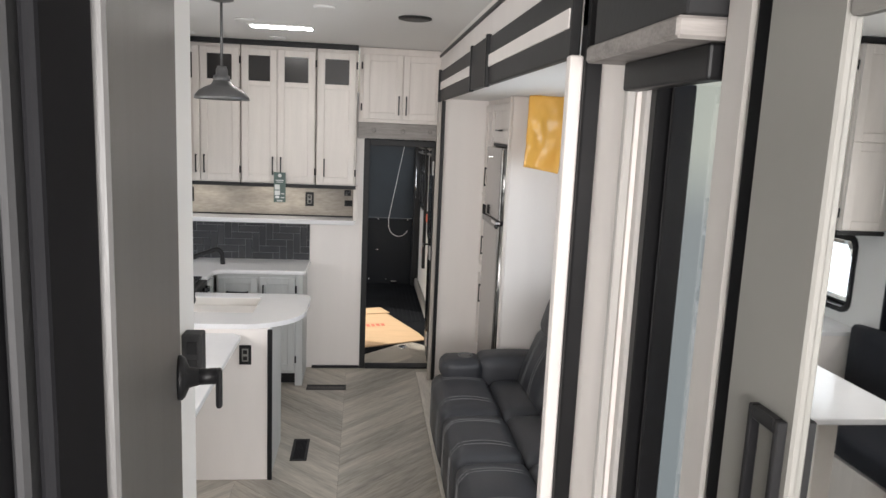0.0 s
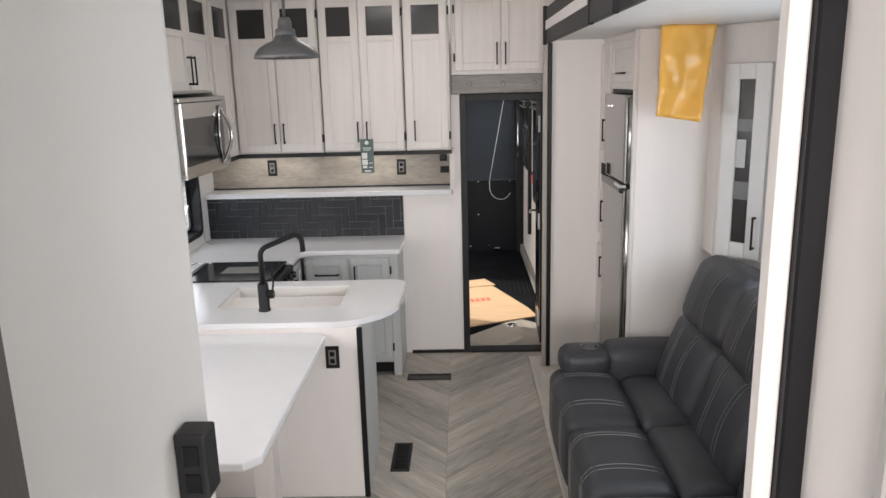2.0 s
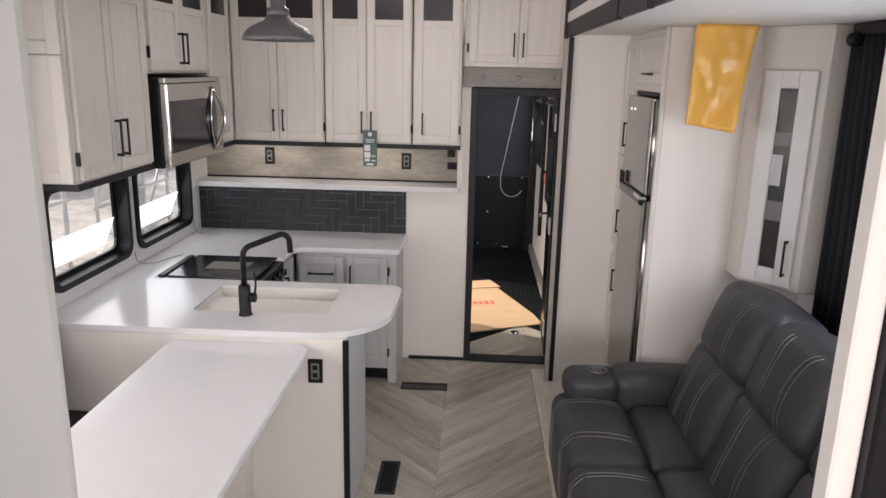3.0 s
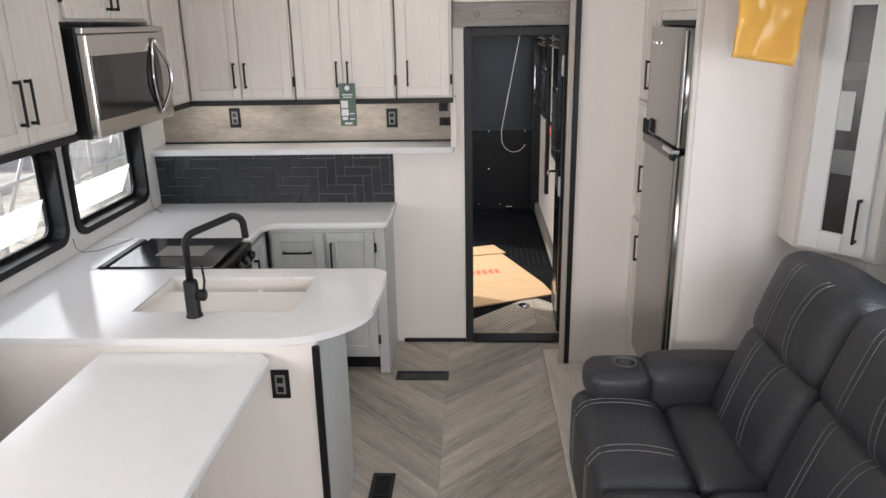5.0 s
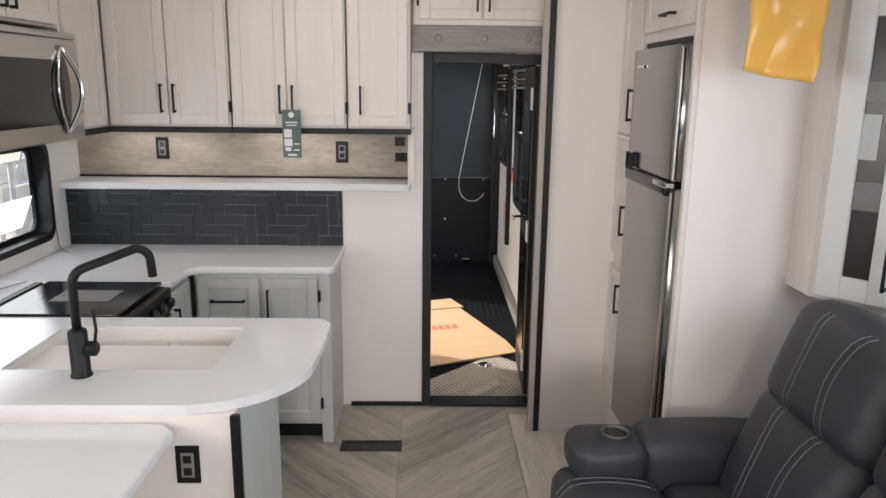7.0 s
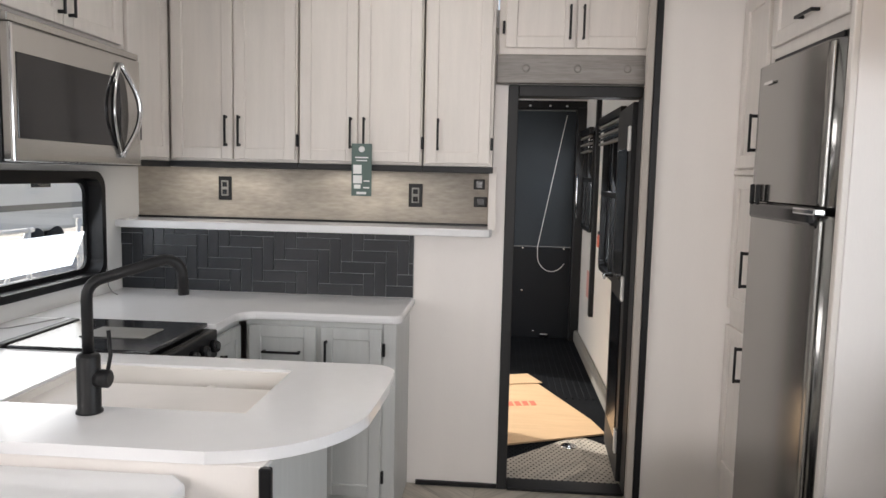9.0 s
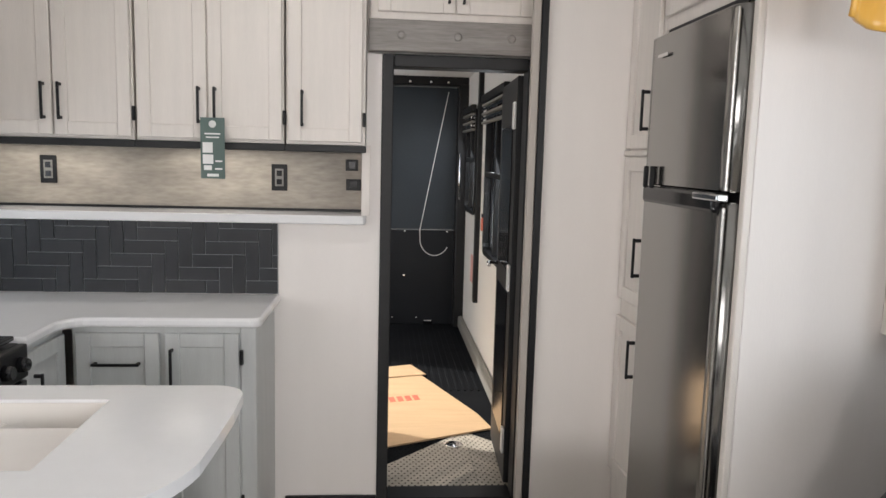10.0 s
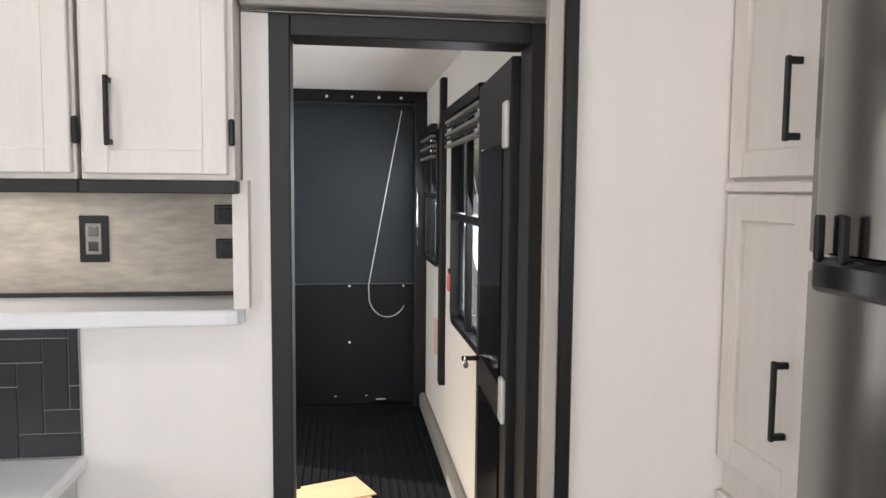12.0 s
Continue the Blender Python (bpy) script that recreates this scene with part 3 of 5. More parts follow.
def left_upper(y0, y1, z0, doors, label, glass=True, rail=True):
    """An upper cabinet on the side wall, its face towards +x."""
    c = thing("upper_cabinet", (-1.3, (y0 + y1) / 2, z0), label, "cabinet", "kitchen upper cabinets")
    part("body", box(LEFT + 0.001, -1.182, y0, y1, z0, UPPER_TOP, 0.002), M_cab, c)
    part("crown", box(LEFT + 0.001, -1.165, y0, y1, UPPER_TOP + 0.001, CEIL - 0.002, 0.002), M_dark_trim, c)
    if rail:
        part("light_rail", box(LEFT + 0.001, -1.172, y0, y1, z0 - 0.028, z0 - 0.001, 0.002), M_dark_trim, c, "charcoal under-cabinet rail")
    for (a, b, hx, hz, hs) in doors:
        m = Matrix.Translation((-1.182, a, z0 + 0.012)) @ Matrix.Rotation(radians(90), 4, "Z")
        shaker(c, m, b - a, UPPER_TOP - z0 - 0.037, M_cab, (hx, hz, 0.165, True), glass, hs)
    return c


ca = left_upper(4.09, 4.79, 1.545, [(4.115, 4.445, 0.300, 0.15, -1), (4.452, 4.775, 0.027, 0.15, 0)], "whitewashed two-door upper cabinet with panelled end")
for z0, z1 in ((1.55, 2.055), (2.057, 2.595)):
    m = Matrix.Translation((LEFT + 0.002, 4.089, z0))
    shaker(ca, m, 0.284, z1 - z0, M_cab, None, False, 0, "end_panel")
left_upper(4.80, 5.61, 1.985, [(4.83, 5.20, 0.342, 0.115, -1), (5.207, 5.59, 0.027, 0.115, 0)], "short whitewashed two-door cabinet over the microwave", True, False)
left_upper(5.615, 6.02, 1.545, [(5.635, 5.99, 0.04, 0.15, 0)], "whitewashed corner upper cabinet with one door")
structure("niche_back_corner", box(LEFT + 0.001, -1.18, 6.021, 6.304, 1.52, CEIL - 0.002), M_cab, "whitewashed corner filler of the upper cabinets", "cabinet filler")


def microwave():
    y0, y1, z0, z1 = 4.82, 5.605, 1.515, 1.935
    c = thing("microwave", (-1.3, 5.19, z0), "stainless over-range microwave with a curved handle", "microwave")
    part("body", box(LEFT + 0.002, -1.135, y0, y1, z0, z1 + 0.03, 0.004), M_black, c, "black casing")
    part("door", box(-1.134, -1.10, y0 + 0.003, y1, z0 + 0.004, z1, 0.006, 2), M_steel, c)
    part("window", box(-1.101, -1.0975, y0 + 0.03, y1 - 0.165, z0 + 0.075, z1 - 0.085, 0.002), M_black_gloss, c, "dark glass window")
    part("edge_strip", box(-1.102, -1.0965, y0 + 0.004, y0 + 0.016, z0 + 0.006, z1 - 0.002, 0.002), M_chrome, c, "bright strip along the door edge")
    bm = lathe([(0.001, 0), (0.100, 0), (0.100, 0.004), (0.001, 0.005)], (0, 0, 0), 32, "x")
    bm.transform(Matrix.Translation((-1.10, y1 - 0.165, (z0 + z1) / 2)) @ Matrix.Diagonal((1, 0.62, 1.5, 1)))
    part("control_panel", bm, M_black_gloss, c, "oval black control panel")
    for s, bow in ((-1, 0.012), (1, 0.042)):
        pts = [(-1.094 + bow * math.sin(math.pi * k / 16), y1 - 0.165 + s * 0.068 * math.sin(math.pi * k / 16), z0 + 0.035 + 0.355 * k / 16) for k in range(17)]
        part("handle", tube(pts, 0.011 if s > 0 else 0.006, 10), M_chrome, c, "curved chrome handle")
    part("vent", box(-1.134, -1.105, y0 + 0.003, y1, z1 + 0.002, z1 + 0.028, 0.003), M_steel, c)


microwave()

# ledge, niche, backsplash
structure("niche_panel", box(LEFT, 0.317, 6.288, 6.304, 1.262, 1.519), M_greywood, "weathered grey wood panel in the niche", "wall panel")
structure("niche_bead", box(LEFT, 0.317, 6.279, 6.2875, 1.262, 1.272), M_black, "thin black bead under the wood panel", "trim")
lp = prism([(LEFT, 6.055), (0.30, 6.055), (0.325, 6.062), (0.337, 6.08), (0.337, 6.117), (0.317, 6.117), (0.317, 6.304), (LEFT, 6.304)], 1.224, 1.261, 0.006)
structure("wall_ledge", lp, M_counter, "white solid-surface ledge over the backsplash", "ledge")


def plate(x, y, z, w, h, facing, label, slots=True, name="electrical_outlet"):
    """An outlet or switch plate, facing -y, or +x."""
    c = thing(name, (x, y, z), label, "outlet" if slots else "switch", "wall outlets")
    m = Matrix.Translation((x, y, z)) @ (Matrix.Rotation(radians(90), 4, "Z") if facing == "x" else Matrix.Identity(4))
    def put(nm, bm, mt, lab=""):
        bm.transform(m)
        return part(nm, bm, mt, c, lab)
    put("plate", box(-w / 2, w / 2, -0.007, 0, -h / 2, h / 2, 0.003, 2), M_black)
    put("insert", box(-w * 0.27, w * 0.27, -0.010, -0.006, -h * 0.33, h * 0.33, 0.0015), M_frame_grey if slots else M_black_gloss)
    if slots:
        for s in (-1, 1):
            put("socket", box(-w * 0.17, w * 0.17, -0.0118, -0.0095, s * h * 0.16 - h * 0.1, s * h * 0.16 + h * 0.1, 0.001), M_black_gloss)
    return c


plate(-1.014, 6.288, 1.418, 0.068, 0.118, "y", "black wall outlet on the wood panel", True)
plate(-0.046, 6.288, 1.405, 0.068, 0.115, "y", "black wall outlet on the wood panel", True)
plate(0.268, 6.288, 1.466, 0.055, 0.05, "y", "small black switch plate on the wood panel", False, "wall_switch")
plate(0.276, 6.288, 1.380, 0.066, 0.05, "y", "small black switch plate on the wood panel", False, "wall_switch")
plate(-0.233, 4.155, 0.745, 0.066, 0.112, "y", "black outlet on the peninsula face", True)

splash = thing("backsplash", (-0.75, BACK, 0.92), "charcoal herringbone tile backsplash with pale grout", "backsplash", kind="structure")
part("grout", box(LEFT + 0.001, -0.028, 6.110, BACK - 0.001, 0.921, 1.222), M_grout, splash)

# worktops
def end_curve(cx, cy, r, a0, a1, n=8):
    return [(cx + r * math.cos(radians(a0 + (a1 - a0) * k / n)), cy + r * math.sin(radians(a0 + (a1 - a0) * k / n))) for k in range(n + 1)]


def slab_with_hole(outer, hole, z0, z1):
    """A slab with one rectangular hole, cut along the hole's sides."""
    (hx0, hx1, hy0, hy1) = hole
    bm = bmesh.new()
    right = [p for p in outer if p[0] >= hx1]
    ys = (min(p[1] for p in outer), max(p[1] for p in outer))
    for pts in ([(min(p[0] for p in outer), ys[0]), (hx0, ys[0]), (hx0, ys[1]), (min(p[0] for p in outer), ys[1])],
                [(hx0, ys[0]), (hx1, ys[0]), (hx1, hy0), (hx0, hy0)], [(hx0, hy1), (hx1, hy1), (hx1, ys[1]), (hx0, ys[1])],
                [(hx1, ys[0])] + right + [(hx1, ys[1])]):
        merge(bm, prism(pts, z0, z1))
    bmesh.ops.remove_doubles(bm, verts=bm.verts[:], dist=0.0005)
    return bm


pen = thing("peninsula", (-0.7, 4.4, 0), "white panelled kitchen peninsula with a black corner strip", "peninsula")
part("body", box(LEFT + 0.001, -0.104, 4.156, 4.68, 0.0, 0.892, 0.002), M_wall, pen)
part("corner_strip", box(-0.112, -0.086, 4.146, 4.165, 0.0, 0.8915, 0.003), M_black, pen, "black corner strip")
part("end_panel", box(-0.1035, -0.095, 4.166, 4.68, 0.0, 0.8915, 0.002), M_cab_grey, pen, "pale grey end panel")
outer_right = end_curve(-0.262, 4.485, 0.335, -86, -10, 16) + [(0.074, 4.56), (0.077, 4.70)] + end_curve(-0.006, 4.81, 0.08, 10, 90, 6)
SINK = (-0.86, -0.228, 4.395, 4.785)
wt = tagged(part("peninsula_worktop", slab_with_hole([(LEFT, 4.15)] + outer_right + [(LEFT, 4.89)], SINK, 0.893, 0.921), M_counter), "glossy white solid-surface worktop with a rounded end", "worktop")


def sink():
    x0, x1, y0, y1 = SINK
    c = thing("kitchen_sink", (-0.55, 4.56, 0.72), "cream double-bowl undermount sink set in the worktop", "sink")
    xm = -0.47
    for a, b, nm in ((x0 + 0.004, xm - 0.012, "bowl"), (xm + 0.012, x1 - 0.004, "bowl")):
        bm = bmesh.new()
        t = 0.006
        rim = rounded_rect(a, b, y0 + 0.004, y1 - 0.004, 0.05)
        low = rounded_rect(a + 0.02, b - 0.02, y0 + 0.024, y1 - 0.024, 0.05)
        v0 = [bm.verts.new((x, y, 0.868)) for x, y in rim]
        v1 = [bm.verts.new((x, y, 0.75)) for x, y in low]
        n = len(v0)
        for k in range(n):
            f = bm.faces.new((v0[k], v0[(k + 1) % n], v1[(k + 1) % n], v1[k]))
            f.smooth = True
        bm.faces.new(v1)
        part(nm, bm, M_sink, c)
        part("drain", lathe([(0.035, 0), (0.035, 0.004), (0.02, 0.002)], ((a + b) / 2, 4.56, 0.751), 18), M_chrome, c)
    rim = bmesh.new()
    o, i1, i2 = (x0 - 0.001, x1 + 0.001, y0 - 0.001, y1 + 0.001), rounded_rect(x0 + 0.004, xm - 0.012, y0 + 0.004, y1 - 0.004, 0.05), rounded_rect(xm + 0.012, x1 - 0.004, y0 + 0.004, y1 - 0.004, 0.05)
    box(xm - 0.015, xm + 0.015, y0 + 0.002, y1 - 0.002, 0.76, 0.868, 0.012, 3, rim)
    box(x0 + 0.001, x0 + 0.008, y0 + 0.001, y1 - 0.001, 0.75, 0.914, 0.001, 1, rim)
    box(x1 - 0.008, x1 - 0.001, y0 + 0.001, y1 - 0.001, 0.75, 0.914, 0.001, 1, rim)
    box(x0 + 0.001, x1 - 0.001, y0 + 0.001, y0 + 0.008, 0.75, 0.914, 0.001, 1, rim)
    box(x0 + 0.001, x1 - 0.001, y1 - 0.008, y1 - 0.001, 0.75, 0.914, 0.001, 1, rim)
    box(x0 + 0.001, x1 - 0.001, y0 + 0.001, y1 - 0.001, 0.735, 0.748, 0.001, 1, rim)
    part("shell", rim, M_sink, c)


sink()


def faucet():
    x, y = -0.597, 4.352
    c = thing("faucet", (x, y, 0.921), "matt black angular kitchen faucet on the worktop", "faucet")
    part("base", lathe([(0.031, 0), (0.031, 0.005), (0.027, 0.01), (0.027, 0.135), (0.024, 0.142), (0.016, 0.146)], (x, y, 0.921), 20), M_black, c)
    dx, dy = 0.86, 0.51
    pts, R = [(x, y, 1.06), (x, y, 1.20)], 0.045
    for k in range(1, 6):
        a = radians(75 * k / 5)
        pts.append((x + dx * R * (1 - math.cos(a)), y + dy * R * (1 - math.cos(a)), 1.20 + R * math.sin(a)))
    ex, ez = 0.175, 1.285
    pts.append((x + dx * ex, y + dy * ex, ez))
    for k in range(1, 6):
        a = radians(85 * k / 5)
        pts.append((x + dx * (ex + 0.04 * math.sin(a)), y + dy * (ex + 0.04 * math.sin(a)), ez - 0.04 * (1 - math.cos(a))))
    pts.append((x + dx * (ex + 0.043), y + dy * (ex + 0.043), 1.195))
    part("spout", tube(pts, 0.0135, 12), M_black, c)
    part("valve", lathe([(0.022, 0), (0.022, 0.03), (0.016, 0.034)], (x + 0.02, y, 1.005), 16, "x"), M_black, c)
    part("lever", tube([(x + 0.045, y, 1.01), (x + 0.05, y + 0.01, 1.06), (x + 0.045, y + 0.012, 1.12)], 0.005, 8), M_black, c)


faucet()

RANGE_Y0, RANGE_Y1 = 4.885, 5.36
cw = thing("kitchen_worktop", (-1.0, 5.7, 0.88), "white L-shaped worktop with softly rounded edges", "worktop")
inner = [(-0.69, 5.36), (-0.69, 5.56)] + [(-0.61 + 0.08 * math.cos(radians(180 - 90 * k / 5)), 5.56 + 0.08 * math.sin(radians(180 - 90 * k / 5))) for k in range(1, 6)]
part("slab", prism([(LEFT + 0.001, 5.36)] + inner + [(-0.06, 5.64)] + end_curve(-0.055, 5.675, 0.036, -90, 0, 5) + [(-0.019, 6.109), (LEFT + 0.001, 6.109)], 0.886, 0.921, 0.010), M_counter, cw)
part("wall_strip", box(LEFT + 0.001, -1.26, 4.881, 5.359, 0.880, 0.921, 0.004), M_counter, cw)


def base_cabinets():
    c = thing("base_cabinet", (-0.35, 5.7, 0), "pale grey base cabinet with a drawer and doors", "cabinet", "kitchen base cabinets")
    part("body", box(-0.69, -0.045, 5.682, 6.116, 0.10, 0.885, 0.002), M_cab_grey, c)
    part("end_post", box(-0.10, -0.044, 5.676, 6.116, 0.0, 0.885, 0.003), M_cab_grey, c)
    part("toe_kick", box(-0.69, -0.101, 5.75, 5.77, 0.0, 0.099), M_black, c, "black toe kick")
    shaker(c, Matrix.Translation((-0.675, 5.682, 0.615)), 0.29, 0.245, M_cab_grey, (0.145, 0.135, 0.165, False), False, 0, "drawer")
    shaker(c, Matrix.Translation((-0.675, 5.682, 0.125)), 0.29, 0.475, M_cab_grey, (0.26, 0.36, 0.15, True), False, 0)
    shaker(c, Matrix.Translation((-0.365, 5.682, 0.125)), 0.26, 0.735, M_cab_grey, (0.026, 0.60, 0.165, True), False, 1)
    d = thing("base_cabinet", (-0.72, 5.5, 0), "narrow pale grey base cabinet beside the range", "cabinet", "kitchen base cabinets")
    part("body", box(LEFT + 0.002, -0.722, 5.365, 5.68, 0.0, 0.885, 0.002), M_cab_grey, d)
    m = Matrix.Translation((-0.722, 5.375, 0.125)) @ Matrix.Rotation(radians(90), 4, "Z")
    shaker(d, m, 0.28, 0.735, M_cab_grey, (0.05, 0.60, 0.12, True), False, 0)


base_cabinets()


def stove():
    c = thing("kitchen_range", (-0.97, 5.12, 0), "black built-in range with a glass cooktop cover", "range")
    part("body", box(-1.255, -0.71, RANGE_Y0, RANGE_Y1 - 0.003, 0.0, 0.905, 0.004), M_black, c)
    part("cooktop_cover", box(-1.20, -0.72, RANGE_Y0 + 0.01, RANGE_Y1 - 0.012, 0.915, 0.93, 0.004, 2), M_black_gloss, c, "black glass cover")
    part("rear_vent", box(-1.248, -1.212, RANGE_Y0 + 0.01, RANGE_Y1 - 0.03, 0.906, 0.932, 0.004), M_black, c)
    part("control_panel", box(-0.711, -0.685, RANGE_Y0, RANGE_Y1 - 0.004, 0.80, 0.905, 0.006, 2), M_black, c)
    part("oven_door", box(-0.711, -0.69, RANGE_Y0, RANGE_Y1 - 0.004, 0.25, 0.79, 0.006, 2), M_black_gloss, c)
    for k in range(5):
        part("knob", lathe([(0.024, 0), (0.022, 0.02), (0.018, 0.028)], (-0.685, RANGE_Y0 + 0.055 + k * 0.09, 0.852), 16, "x"), M_black_gloss, c, "black control knob")
    part("manual", box(-1.05, -0.82, 5.05, 5.2, 0.9305, 0.934, 0.001), M_frame_grey, c, "grey paper leaflet")


stove()


def side_window(name, y0, y1, z0, z1, x_in, x_out, label):
    """A black framed window with rounded corners in a side wall."""
    c = thing(name, (x_in, (y0 + y1) / 2, z0), label, "window", kind="structure")
    s = 1 if x_in > x_out else -1
    o, i = rounded_rect(y0 - 0.02, y1 + 0.02, z0 - 0.02, z1 + 0.02, 0.08), rounded_rect(y0 + 0.012, y1 - 0.012, z0 + 0.012, z1 - 0.012, 0.06)
    part("window_frame", ring_x(o, i, x_in + s * 0.016, x_out + s * 0.01), M_black, c)
    o2, i2 = rounded_rect(y0 + 0.011, y1 - 0.011, z0 + 0.011, z1 - 0.011, 0.06), rounded_rect(y0 + 0.035, y1 - 0.035, z0 + 0.035, z1 - 0.035, 0.05)
    part("inner_frame", ring_x(o2, i2, x_out + s * 0.03, x_out + s * 0.012), M_black, c)
    bm = bmesh.new()
    xg = x_out + s * 0.02
    bm.faces.new([bm.verts.new((xg, y, z)) for y, z in i2])
    g = part("pane", bm, M_glass, c, "clear glass pane")
    sol = g.modifiers.new("thickness", "SOLIDIFY")
    sol.thickness = 0.004
    g.visible_shadow = False
    return c


side_window("window_1", 4.31, 5.06, 1.01, 1.47, LEFT, LEFT - 0.08, "black framed kitchen window with rounded corners")
side_window("window_2", 5.17, 5.93, 1.01, 1.47, LEFT, LEFT - 0.08, "black framed kitchen window over the range")
# unseen window, added as the opening for the dinette light
side_window("window_3", 2.35, 3.80, 1.15, 1.95, LEFT, LEFT - 0.08, "wide black framed dinette window, unseen, added to admit side light")
side_window("window_4", 2.55, 3.90, 1.2, 1.95, 2.10, 2.16, "black framed window behind the sofa")
side_window("window_5", 7.20, 8.12, 0.86, 1.90, 1.13, 1.19, "tall black framed garage window")
side_window("window_6", 8.72, 9.33, 1.08, 1.88, 1.13, 1.19, "black framed rear garage window")


def garage_bits():
    for y0, y1, z0, z1 in ((7.20, 8.12, 0.86, 1.90), (8.72, 9.33, 1.08, 1.88)):
        c = thing("window_blind", (1.12, (y0 + y1) / 2, z1), "raised pleated blind with a bundle of dark slats", "blind", "garage blinds")
        part("valance", box(1.075, 1.112, y0 - 0.03, y1 + 0.03, z1 - 0.01, z1 + 0.045, 0.004), M_black, c)
        for k in range(5):
            part("slat", box(1.078, 1.110, y0, y1, z1 - 0.035 - 0.03 * k, z1 - 0.018 - 0.03 * k, 0.003), M_chrome if k % 2 else M_frame_grey, c)
        zm = z0 + (z1 - z0) * 0.52
        structure("window_mullion", box(1.112, 1.150, y0 + 0.02, y1 - 0.02, zm - 0.018, zm + 0.018, 0.004), M_black, "black middle rail of a garage window", "window rail")
        structure("window_mullion_upright", box(1.114, 1.148, (y0 + y1) / 2 - 0.015, (y0 + y1) / 2 + 0.015, z0 + 0.02, z1 - 0.02, 0.004), M_black, "black upright of a garage window", "window rail")
    c = thing("garage_door", (1.0, 6.21, 0.02), "open black garage door with a window and lever", "door")
    m = Matrix.Translation((1.0, 6.215, 0)) @ Matrix.Rotation(radians(-2.5), 4, "Z")
    def put(nm, bm, mt, lab="", par=None):
        bm.transform(m)
        return part(nm, bm, mt, par or c, lab)
    put("leaf", box(-0.02, 0.02, 0, 0.56, 0.02, 1.87, 0.004), M_dark_trim)
    put("inset_panel", box(-0.026, -0.019, 0.09, 0.47, 1.0, 1.66, 0.004), M_black_gloss)
    put("inset_panel", box(-0.026, -0.019, 0.09, 0.47, 0.2, 0.9, 0.004), M_black_gloss)
    put("lever", tube([(-0.02, 0.50, 0.98), (-0.07, 0.50, 0.98), (-0.075, 0.40, 0.98)], 0.009, 8), M_chrome, "chrome lever")
    for z in (0.22, 0.98, 1.70):
        put("door_hinge", box(-0.034, -0.021, 0.0, 0.05, z - 0.06, z + 0.06, 0.006, 2), M_plastic_white, "pale hinge cover")
    k = thing("cardboard_sheet", (0.5, 7.2, 0.0), "flat brown cardboard sheet with a red stamp", "cardboard")
    part("sheet", prism([(0.05, 6.50), (1.035, 6.92), (0.98, 7.15), (0.60, 8.12), (0.35, 8.02), (-0.25, 7.9)], 0.002, 0.012, 0.001), M_card, k)
    part("flap", prism([(0.36, 7.80), (0.72, 7.90), (0.62, 8.13), (0.34, 8.03)], 0.013, 0.019, 0.001), M_card, k)
    for j in range(5):
        x = 0.42 + j * 0.05
        part("stamp", prism([(x, 7.33 + j * 0.012), (x + 0.035, 7.34 + j * 0.012), (x + 0.02, 7.43 + j * 0.012), (x - 0.015, 7.42 + j * 0.012)], 0.0125, 0.0135), M_red, k, "red stamped mark")
    d = thing("floor_tie_down", (0.80, 6.71, 0), "round chrome tie-down ring in the rubber floor", "tie-down")
    part("dish", lathe([(0.045, 0), (0.045, 0.006), (0.03, 0.004), (0.012, 0.010)], (0.80, 6.71, -0.001), 20), M_chrome, d)
    r = thing("fire_extinguisher", (1.09, 7.95, 0.82), "small red extinguisher clipped to the garage wall", "extinguisher")
    part("tank", lathe([(0.009, 0), (0.014, 0.010), (0.014, 0.08), (0.006, 0.10)], (1.112, 8.13, 1.0), 14), M_red, r)
    part("valve", box(1.102, 1.122, 8.115, 8.145, 1.095, 1.12, 0.003), M_black, r)
    p = thing("hanging_paper", (1.12, 8.75, 0.5), "pink paper leaflet hanging on the garage wall", "leaflet")
    part("sheet", box(1.122, 1.129, 8.62, 8.83, 0.52, 0.74), M_pink, p)
    part("slip", box(1.124, 1.129, 8.60, 8.83, 0.741, 0.98), M_paper, p)
    t = thing("garage_ceiling_light", (0.6, 7.6, 2.2), "round white ceiling light in the garage", "ceiling light")
    part("rim", lathe([(0.09, 0), (0.09, 0.012), (0.075, 0.016)], (0.60, 7.7, 2.183), 24), M_plastic_white, t)
    part("lens", lathe([(0.07, 0), (0.06, -0.004)], (0.60, 7.7, 2.182), 24), M_lens, t)


garage_bits()

